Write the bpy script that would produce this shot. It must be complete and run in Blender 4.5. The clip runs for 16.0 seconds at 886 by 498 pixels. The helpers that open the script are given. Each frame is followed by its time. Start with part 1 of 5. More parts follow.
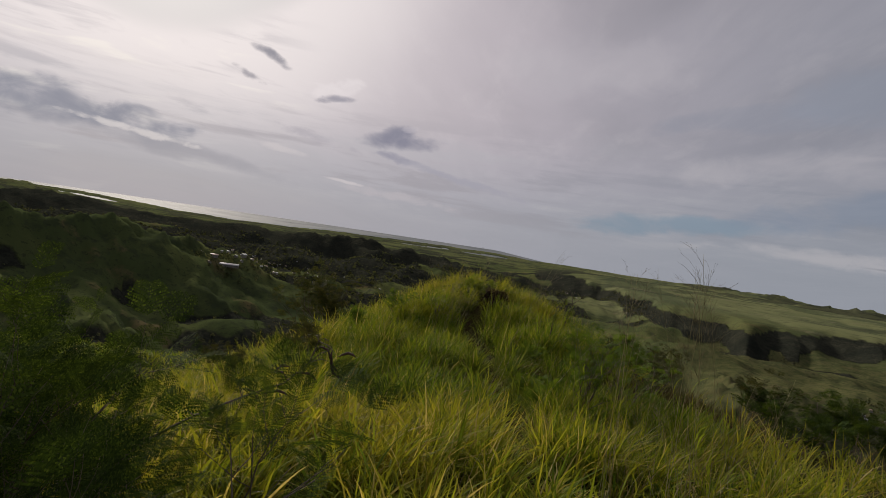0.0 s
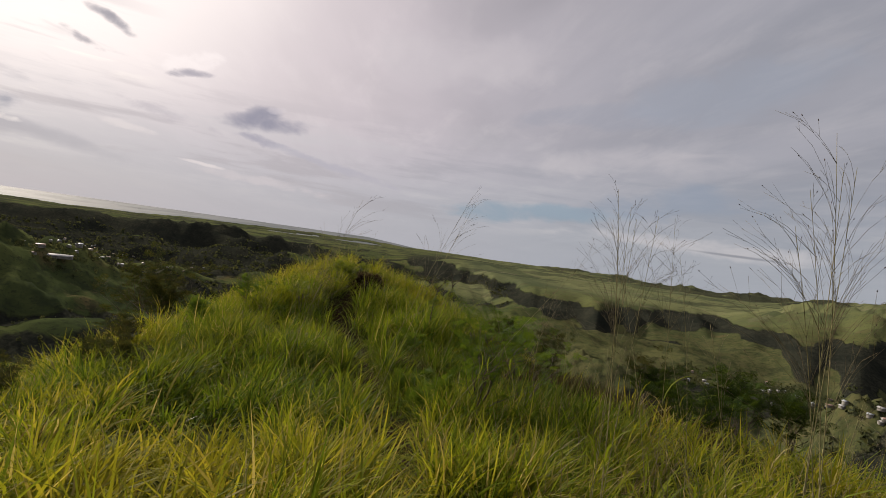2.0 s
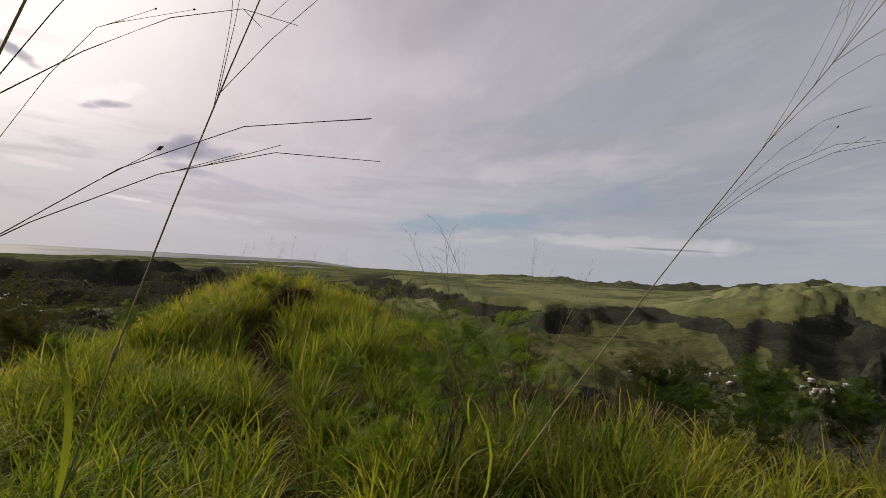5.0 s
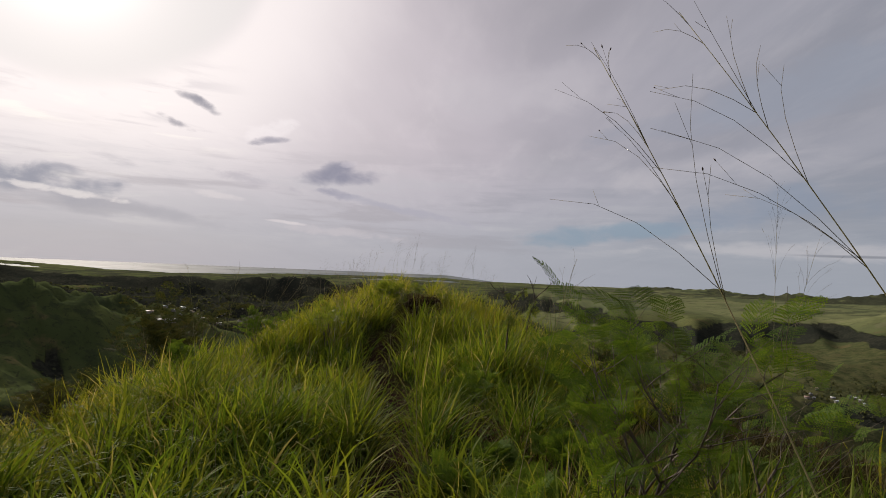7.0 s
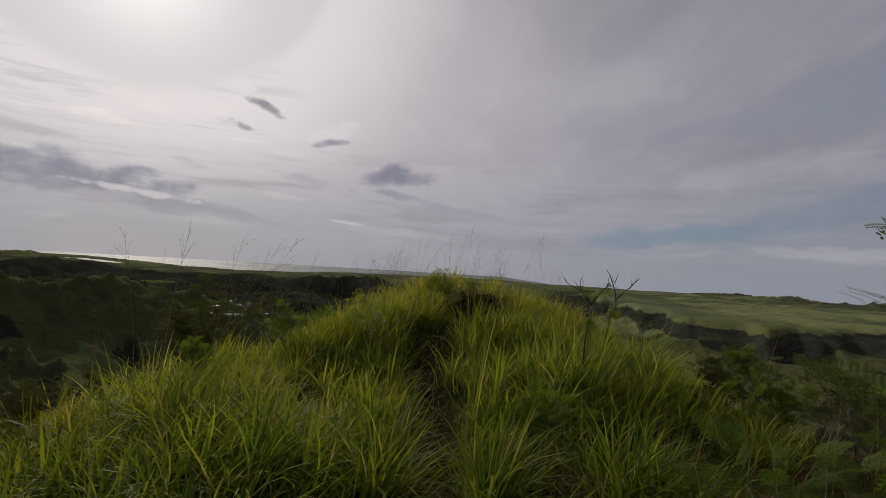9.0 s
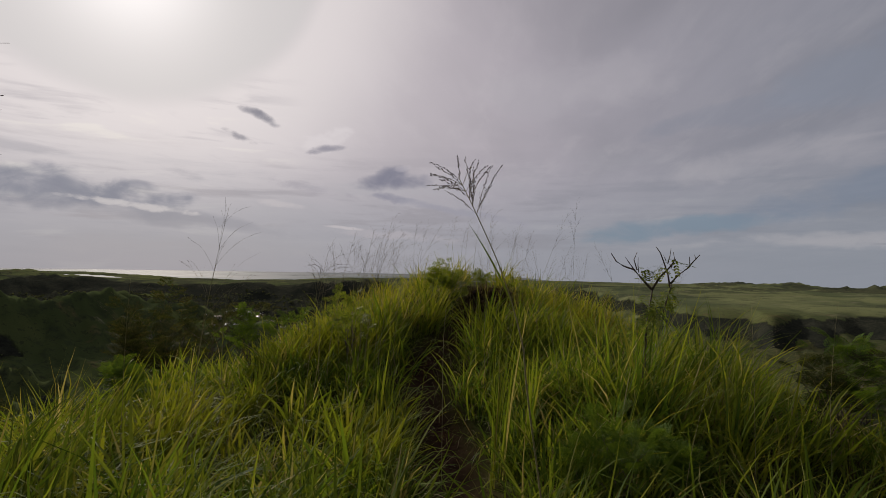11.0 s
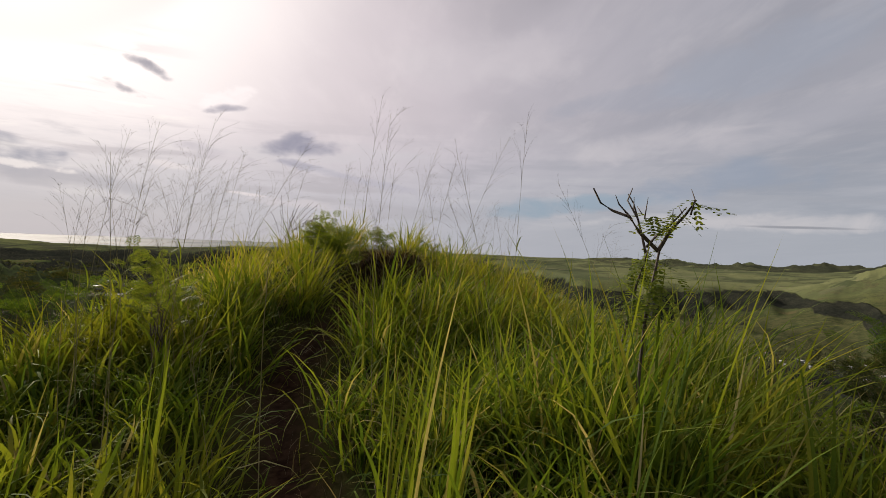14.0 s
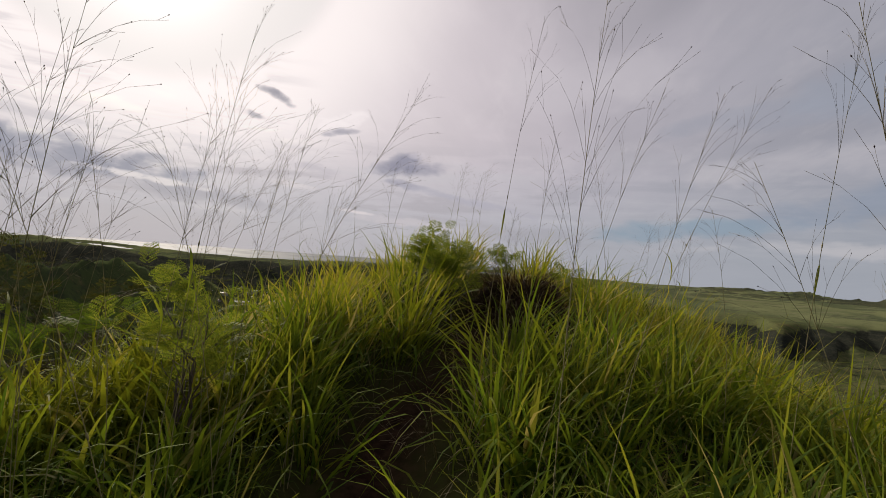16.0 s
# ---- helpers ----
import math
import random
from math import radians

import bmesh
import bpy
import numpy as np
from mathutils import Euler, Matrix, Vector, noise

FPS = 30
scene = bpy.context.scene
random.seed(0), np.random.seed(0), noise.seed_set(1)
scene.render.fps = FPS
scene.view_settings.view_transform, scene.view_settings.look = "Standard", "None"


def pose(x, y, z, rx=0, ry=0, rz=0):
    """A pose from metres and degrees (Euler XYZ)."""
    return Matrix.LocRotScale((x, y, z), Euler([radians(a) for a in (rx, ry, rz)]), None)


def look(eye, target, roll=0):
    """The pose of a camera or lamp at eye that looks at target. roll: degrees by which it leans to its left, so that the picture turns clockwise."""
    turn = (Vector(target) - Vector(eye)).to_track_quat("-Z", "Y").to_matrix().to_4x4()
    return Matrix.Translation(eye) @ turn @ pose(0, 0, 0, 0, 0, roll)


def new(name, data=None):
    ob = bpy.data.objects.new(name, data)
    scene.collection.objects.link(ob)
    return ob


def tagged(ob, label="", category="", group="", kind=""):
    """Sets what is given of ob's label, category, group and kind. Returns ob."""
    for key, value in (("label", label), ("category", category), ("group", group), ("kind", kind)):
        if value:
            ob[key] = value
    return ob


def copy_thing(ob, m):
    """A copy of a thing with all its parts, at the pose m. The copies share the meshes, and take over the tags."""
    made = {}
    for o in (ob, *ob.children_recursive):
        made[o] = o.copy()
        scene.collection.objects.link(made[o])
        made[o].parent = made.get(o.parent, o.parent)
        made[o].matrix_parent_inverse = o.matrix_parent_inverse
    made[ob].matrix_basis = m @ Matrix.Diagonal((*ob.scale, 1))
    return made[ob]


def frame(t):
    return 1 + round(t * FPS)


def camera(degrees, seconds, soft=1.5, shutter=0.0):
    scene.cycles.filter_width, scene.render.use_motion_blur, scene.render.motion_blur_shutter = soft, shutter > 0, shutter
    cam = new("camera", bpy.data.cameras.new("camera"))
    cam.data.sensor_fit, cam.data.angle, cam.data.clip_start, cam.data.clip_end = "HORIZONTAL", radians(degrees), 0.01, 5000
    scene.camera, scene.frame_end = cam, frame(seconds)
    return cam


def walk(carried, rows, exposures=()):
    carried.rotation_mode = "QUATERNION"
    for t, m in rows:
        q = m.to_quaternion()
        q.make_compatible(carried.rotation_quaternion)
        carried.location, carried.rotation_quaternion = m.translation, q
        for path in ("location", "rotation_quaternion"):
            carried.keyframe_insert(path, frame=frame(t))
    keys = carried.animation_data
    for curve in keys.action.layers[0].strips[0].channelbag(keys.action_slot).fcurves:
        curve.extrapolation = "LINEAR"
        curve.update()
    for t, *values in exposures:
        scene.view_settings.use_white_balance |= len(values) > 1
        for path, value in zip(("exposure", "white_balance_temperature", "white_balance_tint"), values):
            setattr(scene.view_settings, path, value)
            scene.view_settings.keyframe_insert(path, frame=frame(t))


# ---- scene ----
import itertools
# camera and its walk: seconds, place, tilt, lean, heading
ROWS = [
    (0, 0.00, 0.00, 0.00, 88.8, -8.6, 5.9),
    (0.5, -0.03, 0.42, -0.02, 90.3, -8.3, -2.4),
    (1, -0.01, 0.83, -0.07, 90.0, -6.6, -7.0),
    (1.5, 0.00, 1.23, -0.16, 89.4, -8.6, -8.2),
    (2, 0.03, 1.61, -0.24, 89.4, -8.2, -8.1),
    (2.5, 0.04, 1.99, -0.30, 89.0, -7.2, -7.4),
    (3, 0.09, 2.35, -0.36, 91.8, -8.6, -7.8),
    (3.5, 0.19, 2.70, -0.45, 94.7, -5.4, -19.9),
    (4, 0.27, 3.06, -0.52, 92.0, -5.6, -17.5),
    (4.2, 0.31, 3.20, -0.54, 91.6, -5.2, -16.6),
    (6.3, 0.72, 4.71, -0.73, 92.5, -0.5, -7.6),
    (6.5, 0.73, 4.85, -0.76, 92.6, -0.6, -5.3),
    (7, 0.69, 5.21, -0.83, 92.4, -2.5, 0.4),
    (7.5, 0.65, 5.57, -0.87, 91.6, -3.8, 4.7),
    (8, 0.60, 5.94, -0.90, 93.4, -4.3, 7.5),
    (8.5, 0.59, 6.31, -0.93, 92.6, -2.6, 7.7),
    (9, 0.63, 6.70, -0.97, 92.2, -3.4, 6.5),
    (9.2, 0.63, 6.87, -1.00, 91.6, -4.1, 5.4),
    (11.3, 0.33, 8.61, -1.16, 92.7, -0.3, 6.1),
    (11.5, 0.29, 8.77, -1.17, 93.0, -1.0, 4.4),
    (12, 0.31, 9.08, -1.19, 90.9, -3.7, 2.2),
    (12.5, 0.34, 9.39, -1.20, 93.0, -4.4, -2.8),
    (13, 0.39, 9.71, -1.23, 88.7, -2.9, -5.4),
    (13.5, 0.42, 10.06, -1.27, 88.8, -3.8, -6.1),
    (14, 0.43, 10.46, -1.29, 89.5, -2.2, -3.5),
    (14.5, 0.42, 10.89, -1.30, 89.1, -3.7, -2.1),
    (15, 0.37, 11.27, -1.31, 89.5, -4.8, 0.5),
    (15.5, 0.27, 11.63, -1.30, 90.6, -1.7, 6.8),
    (16, 0.12, 12.00, -1.29, 91.1, -4.2, 7.4),
]
# seconds, stops, kelvin
EXPOSURES = [(0, -0.42, 6550), (0.7, -0.30, 6580), (1.5, -0.10, 6720), (4.2, 0.02, 6780), (6.3, 0.0, 6700), (7, -0.17, 6560), (9, -0.58, 6440), (11.5, -0.58, 6480), (12.5, -0.40, 6560),
             (13, -0.14, 6720), (14.5, 0.04, 6720), (15.5, -0.03, 6640), (16, -0.15, 6600)]
cam = camera(80.3, 16.0, soft=0.65)
walk(cam, [(r[0], pose(*r[1:])) for r in ROWS], exposures=[(t, e, k, 14.5) for t, e, k in EXPOSURES])

# ---- world and sun ----
SUN_AZ, SUN_EL = -37.0, 24.0


def direction(az, el):
    a, e = radians(az), radians(el)
    return Vector((math.sin(a) * math.cos(e), math.cos(a) * math.cos(e), math.sin(e)))


class Nodes:
    """Short-hand for building node trees."""

    def __init__(self, tree):
        self.t = tree
        tree.nodes.clear()

    def n(self, kind, **props):
        nd = self.t.nodes.new(kind)
        for k, v in props.items():
            if k == "op":
                nd.operation = v
            elif k == "blend":
                nd.blend_type = v
        return nd

    def put(self, sock, v):
        if hasattr(v, "is_output"):
            self.t.links.new(v, sock)
        else:
            sock.default_value = v

    def math(self, op, a, b=0.0, clamp=False):
        nd = self.n("ShaderNodeMath", op=op)
        nd.use_clamp = clamp
        self.put(nd.inputs[0], a)
        self.put(nd.inputs[1], b)
        return nd.outputs[0]

    def dot(self, v, d):
        nd = self.n("ShaderNodeVectorMath", op="DOT_PRODUCT")
        self.put(nd.inputs[0], v)
        nd.inputs[1].default_value = tuple(d)
        return nd.outputs["Value"]

    def scale(self, v, d):
        nd = self.n("ShaderNodeVectorMath", op="MULTIPLY")
        self.put(nd.inputs[0], v)
        nd.inputs[1].default_value = tuple(d)
        return nd.outputs[0]

    def noise(self, vec, scale, detail=4.0, rough=0.55, dist=0.0):
        nd = self.n("ShaderNodeTexNoise")
        if vec is not None:
            self.put(nd.inputs["Vector"], vec)
        nd.inputs["Scale"].default_value = scale
        nd.inputs["Detail"].default_value = detail
        nd.inputs["Roughness"].default_value = rough
        nd.inputs["Distortion"].default_value = dist
        return nd.outputs[0]

    def smooth(self, v, lo, hi, out0=0.0, out1=1.0):
        nd = self.n("ShaderNodeMapRange")
        nd.interpolation_type = "SMOOTHSTEP"
        self.put(nd.inputs[0], v)
        for i, x in enumerate((lo, hi, out0, out1)):
            nd.inputs[i + 1].default_value = x
        return nd.outputs[0]

    def mix(self, f, a, b, blend="MIX"):
        nd = self.n("ShaderNodeMix")
        nd.data_type, nd.blend_type = "RGBA", blend
        self.put(nd.inputs[0], f)
        for i, v in ((6, a), (7, b)):
            if isinstance(v, (tuple, list)):
                v = (*v[:3], 1)
            self.put(nd.inputs[i], v)
        return nd.outputs[2]


world = bpy.data.worlds.new("sky")
world.use_nodes = True
scene.world = world
w = Nodes(world.node_tree)
coord = w.n("ShaderNodeTexCoord").outputs["Generated"]
sky = w.n("ShaderNodeTexSky")
sky.sky_type, sky.sun_disc = "NISHITA", False
sky.sun_elevation, sky.sun_rotation = radians(SUN_EL), radians(SUN_AZ) % (2 * math.pi)
sep = w.n("ShaderNodeSeparateXYZ")
w.put(sep.inputs[0], coord)
up = sep.outputs[2]
# cloud deck: a plane of cloud seen in perspective
den = w.math("ADD", w.math("MAXIMUM", up, 0.0), 0.10)
cmb = w.n("ShaderNodeCombineXYZ")
w.put(cmb.inputs[0], w.math("DIVIDE", sep.outputs[0], den))
w.put(cmb.inputs[1], w.math("DIVIDE", sep.outputs[1], den))
deck = cmb.outputs[0]
rot = w.n("ShaderNodeMapping")
rot.inputs["Rotation"].default_value = (0, 0, radians(-28))
rot.inputs["Scale"].default_value = (1.0, 0.35, 1.0)
w.put(rot.inputs[0], deck)
broad = w.noise(rot.outputs[0], 1.1, 5, 0.55, 0.4)
fine = w.noise(rot.outputs[0], 4.5, 6, 0.6, 0.3)
toward = w.dot(coord, direction(SUN_AZ, SUN_EL))
glow = w.math("POWER", w.math("MAXIMUM", toward, 0.0), 11.0)
core = w.math("POWER", w.math("MAXIMUM", w.dot(coord, direction(-38.5, 27)), 0.0), 170.0)
side = w.smooth(w.dot(coord, direction(58, 10)), 0.35, 1.0)
back = w.smooth(sep.outputs[1], 0.45, -0.25)
deck_col = w.mix(side, (0.645, 0.59, 0.635), (0.375, 0.39, 0.44))
shade = w.smooth(broad, 0.35, 0.68)
deck_col = w.mix(w.math("MULTIPLY", shade, 0.48), deck_col, w.mix(side, (0.47, 0.44, 0.47), (0.235, 0.26, 0.31)))
deck_col = w.mix(w.smooth(fine, 0.46, 0.75, 0.0, 0.30), deck_col, w.mix(side, (0.80, 0.75, 0.77), (0.52, 0.52, 0.55)))
deck_col = w.mix(glow, deck_col, (1.02, 0.97, 0.95))
# thin veil lit round the sun, with a pale ring at its edge and rippled cloud under it
off_sun = w.math("MULTIPLY", w.math("ARCCOSINE", w.dot(coord, direction(-38.2, 31.4))), 57.2958)
off_sun = w.math("ADD", off_sun, w.math("MULTIPLY", w.math("SUBTRACT", broad, 0.5), 2.4))
ripple = w.noise(w.scale(coord, (1.0, 1.0, 6.0)), 5.5, 5, 0.55, 0.5)
ripple_at = w.math("MULTIPLY", w.smooth(w.dot(coord, direction(-42, 13)), 0.93, 0.985), w.smooth(off_sun, 15.5, 17.5))
deck_col = w.mix(w.math("MULTIPLY", w.smooth(off_sun, 30.0, 17.0), w.smooth(off_sun, 14.6, 16.9, 0.0, 0.52)), deck_col, (1.22, 1.16, 1.11))
deck_col = w.mix(w.smooth(off_sun, 17.0, 14.4, 0.0, 0.7), deck_col, (0.93, 0.92, 0.88))
deck_col = w.mix(w.math("MULTIPLY", ripple_at, w.smooth(ripple, 0.54, 0.70, 0.0, 0.55)), deck_col, (0.60, 0.58, 0.61))
deck_col = w.mix(w.math("MULTIPLY", ripple_at, w.smooth(ripple, 0.46, 0.32, 0.0, 0.6)), deck_col, (1.22, 1.17, 1.06))
# unseen sky overhead and behind is darkened to cut the fill light
deck_col = w.mix(w.math("MULTIPLY", back, 0.85), deck_col, (0.20, 0.21, 0.24))
# dark belly overhead, ahead to the right
belly = w.smooth(w.math("ADD", w.dot(coord, direction(14, 36)), w.math("MULTIPLY", broad, 0.10)), 0.99, 1.07, 0.0, 0.6)
deck_col = w.mix(belly, deck_col, (0.22, 0.225, 0.25))
# haze towards the horizon
low = w.smooth(up, 0.0, 0.24, 1.0, 0.0)
low_col = w.mix(side, (0.415, 0.445, 0.50), (0.36, 0.405, 0.46))
deck_col = w.mix(w.math("MULTIPLY", low, 0.85), deck_col, low_col)
# streaks of light grey low in the sky
lowrot = w.scale(coord, (1.0, 1.0, 9.0))
streak = w.noise(lowrot, 3.2, 6, 0.6, 0.2)
band = w.math("MULTIPLY", w.smooth(up, 0.01, 0.07), w.smooth(up, 0.10, 0.26, 1.0, 0.0))
deck_col = w.mix(w.math("MULTIPLY", w.smooth(streak, 0.50, 0.66), w.math("MULTIPLY", band, 0.5)), deck_col, w.mix(side, (0.40, 0.385, 0.42), (0.27, 0.31, 0.37)))
deck_col = w.mix(w.math("MULTIPLY", w.smooth(streak, 0.50, 0.34), w.math("MULTIPLY", band, 0.5)), deck_col, w.mix(side, (0.60, 0.60, 0.63), (0.47, 0.49, 0.52)))


def cloud(col, az, el, wide, high, tilt, colour, strength, rag=0.9, nscale=26.0, curl=1.0):
    """A single cloud in a given direction, sizes in degrees."""
    d = direction(az, el)
    ea = Vector((math.cos(radians(az)), -math.sin(radians(az)), 0))
    ee = ea.cross(d)
    t = radians(tilt)
    eu, ev = math.cos(t) * ea + math.sin(t) * ee, math.cos(t) * ee - math.sin(t) * ea
    u = w.math("DIVIDE", w.dot(coord, eu), math.tan(radians(wide)))
    v = w.math("DIVIDE", w.dot(coord, ev), math.tan(radians(high)))
    warp = w.n("ShaderNodeTexNoise")
    w.put(warp.inputs["Vector"], w.scale(coord, (1, 1, 1.6)))
    warp.inputs["Scale"].default_value, warp.inputs["Detail"].default_value = nscale * 0.7, 3.0
    wsep = w.n("ShaderNodeSeparateColor")
    w.put(wsep.inputs[0], warp.outputs["Color"])
    u = w.math("ADD", u, w.math("MULTIPLY", w.math("SUBTRACT", wsep.outputs[0], 0.5), 2.2 * curl))
    v = w.math("ADD", v, w.math("MULTIPLY", w.math("SUBTRACT", wsep.outputs[1], 0.5), 2.6 * curl))
    q = w.math("ADD", w.math("MULTIPLY", u, u), w.math("MULTIPLY", v, v))
    nz = w.noise(w.scale(coord, (1, 1, 2.2)), nscale * 0.8, 5, 0.6, 0.5)
    q = w.math("ADD", q, w.math("MULTIPLY", w.math("SUBTRACT", nz, 0.5), rag * 7))
    ahead = w.math("GREATER_THAN", w.dot(coord, d), 0.5)
    m = w.math("MULTIPLY", w.smooth(q, 1.7, -0.2), w.math("MULTIPLY", ahead, strength))
    return w.mix(m, col, colour)


deck_col = cloud(deck_col, -44, 6.8, 9.5, 1.8, -5, (0.3, 0.325, 0.4), 0.95, 0.45, 18)
deck_col = cloud(deck_col, -33, 4.5, 9.0, 0.8, -5, (0.42, 0.43, 0.48), 0.8, 0.4, 16)
deck_col = cloud(deck_col, -37.0, 5.6, 4.8, 0.28, -5, (0.88, 0.85, 0.83), 0.7, 0.5, 40)
deck_col = cloud(deck_col, -30, 2.2, 14.0, 0.9, 0, (0.5, 0.51, 0.55), 0.6, 0.5, 14)
deck_col = cloud(deck_col, -10.5, 3.6, 6.0, 0.5, -3, (0.63, 0.6, 0.63), 0.55, 0.6, 24)
deck_col = cloud(deck_col, -12.1, 9.5, 3.9, 0.85, 4, (0.30, 0.305, 0.385), 1.0, 0.22, 30, 0.5)
deck_col = cloud(deck_col, -12.2, 10.3, 1.7, 0.8, 0, (0.30, 0.305, 0.385), 0.95, 0.22, 30, 0.5)
deck_col = cloud(deck_col, -11.0, 10.9, 0.9, 0.3, 8, (0.74, 0.7, 0.74), 0.4, 0.4, 40)
deck_col = cloud(deck_col, -12.2, 7.7, 2.5, 0.45, -3, (0.38, 0.38, 0.46), 0.9, 0.35, 34)
deck_col = cloud(deck_col, -26.2, 15.3, 1.9, 0.42, -20, (0.36, 0.36, 0.41), 1.0, 0.26, 36, 0.6)
deck_col = cloud(deck_col, -27.9, 13.0, 1.5, 0.36, -18, (0.44, 0.43, 0.47), 0.9, 0.4, 40)
deck_col = cloud(deck_col, -19.0, 13.5, 2.6, 0.9, 14, (1.05, 1.0, 0.99), 0.55, 0.5, 40, 0.9)
deck_col = cloud(deck_col, -19.2, 12.6, 1.9, 0.38, 8, (0.42, 0.41, 0.47), 0.95, 0.35, 36, 0.6)
deck_col = cloud(deck_col, -21.5, 8.4, 4.2, 0.55, -9, (0.5, 0.48, 0.53), 0.6, 0.6, 30)
deck_col = cloud(deck_col, -24, 6.6, 3.0, 0.3, -6, (0.8, 0.76, 0.76), 0.5, 0.5, 30)
deck_col = cloud(deck_col, -5.5, 6.4, 6.0, 0.4, -10, (0.45, 0.45, 0.52), 0.75, 0.6, 24)
deck_col = cloud(deck_col, -17.5, 4.4, 1.9, 0.16, -4, (0.85, 0.8, 0.8), 0.6, 0.3, 30)
deck_col = cloud(deck_col, 17.5, 4.4, 7.5, 1.0, 5, (0.26, 0.36, 0.45), 0.8, 0.6, 12)
deck_col = cloud(deck_col, 31, 7.0, 9.0, 1.6, 8, (0.27, 0.33, 0.42), 0.65, 0.6, 10)
deck_col = cloud(deck_col, 34, 3.2, 11.0, 0.8, 0, (0.58, 0.58, 0.6), 0.65, 0.6, 14)
deck_col = cloud(deck_col, 26, 10.5, 8.0, 1.4, 6, (0.56, 0.55, 0.58), 0.55, 0.7, 9)
deck_col = cloud(deck_col, 10, 20, 10.0, 3.0, 12, (0.62, 0.6, 0.63), 0.35, 0.8, 7)
deck_col = cloud(deck_col, 22, 15, 7.0, 1.2, 10, (0.33, 0.36, 0.43), 0.4, 0.8, 8)
deck_col = cloud(deck_col, 36, 18, 9.0, 2.2, 14, (0.33, 0.38, 0.46), 0.45, 0.8, 7)
deck_col = cloud(deck_col, 38, 5.2, 8.0, 0.25, -3, (0.34, 0.37, 0.42), 0.7, 0.3, 14)
deck_col = cloud(deck_col, 37.5, 2.75, 4.2, 0.13, -1, (0.25, 0.27, 0.31), 0.9, 0.12, 16, 0.5)
deck_col = w.mix(core, deck_col, (1.6, 1.56, 1.5))
bg_clear, bg_cloud = w.n("ShaderNodeBackground"), w.n("ShaderNodeBackground")
w.put(bg_clear.inputs[0], sky.outputs[0])
bg_clear.inputs[1].default_value = 0.1
w.put(bg_cloud.inputs[0], deck_col)
bg_cloud.inputs[1].default_value = 1.0
mx = w.n("ShaderNodeMixShader")
mx.inputs[0].default_value = 0.97
w.put(mx.inputs[1], bg_clear.outputs[0])
w.put(mx.inputs[2], bg_cloud.outputs[0])
w.put(w.n("ShaderNodeOutputWorld").inputs[0], mx.outputs[0])

lamp = bpy.data.lights.new("sun", "SUN")
lamp.energy, lamp.angle, lamp.color = 4.2, radians(9), (1.0, 0.92, 0.78)
sun = new("sun", lamp)
sun.matrix_world = look(direction(SUN_AZ, SUN_EL) * 50, (0, 0, 0))


# ---- materials ----
def material(name):
    m = bpy.data.materials.new(name)
    m.use_nodes = True
    return m, Nodes(m.node_tree)


def finish(b, shader, height=None, strength=0.3, distance=0.02, bsdf=None):
    if height is not None:
        bump = b.n("ShaderNodeBump")
        bump.inputs["Strength"].default_value, bump.inputs["Distance"].default_value = strength, distance
        b.put(bump.inputs["Height"], height)
        b.put(bsdf.inputs["Normal"], bump.outputs[0])
    b.put(b.n("ShaderNodeOutputMaterial").inputs[0], shader)


def leaf_material(name, stops, through_light, patch=0.7, gloss=0.5, patch_tint=(0.16, 0.15, 0.03), spec=0.2):
    """Thin leaves: stops are the colours from leaf to leaf; light shines through."""
    m, b = material(name)
    geo = b.n("ShaderNodeNewGeometry")
    ramp = b.n("ShaderNodeValToRGB")
    el = ramp.color_ramp.elements
    while len(el) < len(stops):
        el.new(0.5)
    for e, (p, c) in zip(el, stops):
        e.position, e.color = p, (*c, 1)
    b.put(ramp.inputs[0], geo.outputs["Random Per Island"])
    big = b.noise(geo.outputs["Position"], patch, 3)
    col = b.mix(b.smooth(big, 0.42, 0.7, 0.0, 0.55), ramp.outputs[0], patch_tint)
    rank = b.noise(geo.outputs["Position"], patch * 2.3, 3, 0.6)
    col = b.mix(b.smooth(rank, 0.48, 0.64, 0.0, 0.42), col, b.mix(1.0, col, (0.42, 0.55, 0.60), "MULTIPLY"))
    fibre = b.noise(b.scale(geo.outputs["Position"], (60, 60, 6)), 3.0, 2)
    col = b.mix(b.smooth(fibre, 0.35, 0.7, 0.0, 0.35), col, b.mix(1.0, col, (0.6, 0.6, 0.5), "MULTIPLY"))
    p = b.n("ShaderNodeBsdfPrincipled")
    b.put(p.inputs["Base Color"], col)
    p.inputs["Roughness"].default_value = gloss
    p.inputs["Specular IOR Level"].default_value = spec
    tr = b.n("ShaderNodeBsdfTranslucent")
    b.put(tr.inputs[0], b.mix(1.0, col, (1.5, 1.35, 0.7), "MULTIPLY"))
    ms = b.n("ShaderNodeMixShader")
    ms.inputs[0].default_value = through_light
    b.put(ms.inputs[1], p.outputs[0])
    b.put(ms.inputs[2], tr.outputs[0])
    finish(b, ms.outputs[0])
    return m


GRASS = leaf_material("grass_blade", [(0.0, (0.060, 0.112, 0.016)), (0.35, (0.125, 0.190, 0.020)), (0.75, (0.195, 0.245, 0.026)), (0.94, (0.23, 0.235, 0.045)), (1.0, (0.42, 0.36, 0.19))], 0.44, gloss=0.65, patch_tint=(0.21, 0.205, 0.018), spec=0.07)
# Drier, yellower grass; its colours are also raised to stand for stronger light
YELLOW = leaf_material("bright_dry_grass_blade", [(0.0, (0.085, 0.140, 0.018)), (0.35, (0.185, 0.235, 0.022)), (0.7, (0.290, 0.310, 0.030)), (0.88, (0.32, 0.285, 0.06)), (1.0, (0.47, 0.40, 0.21))], 0.46, gloss=0.65, patch_tint=(0.30, 0.255, 0.03), spec=0.07)
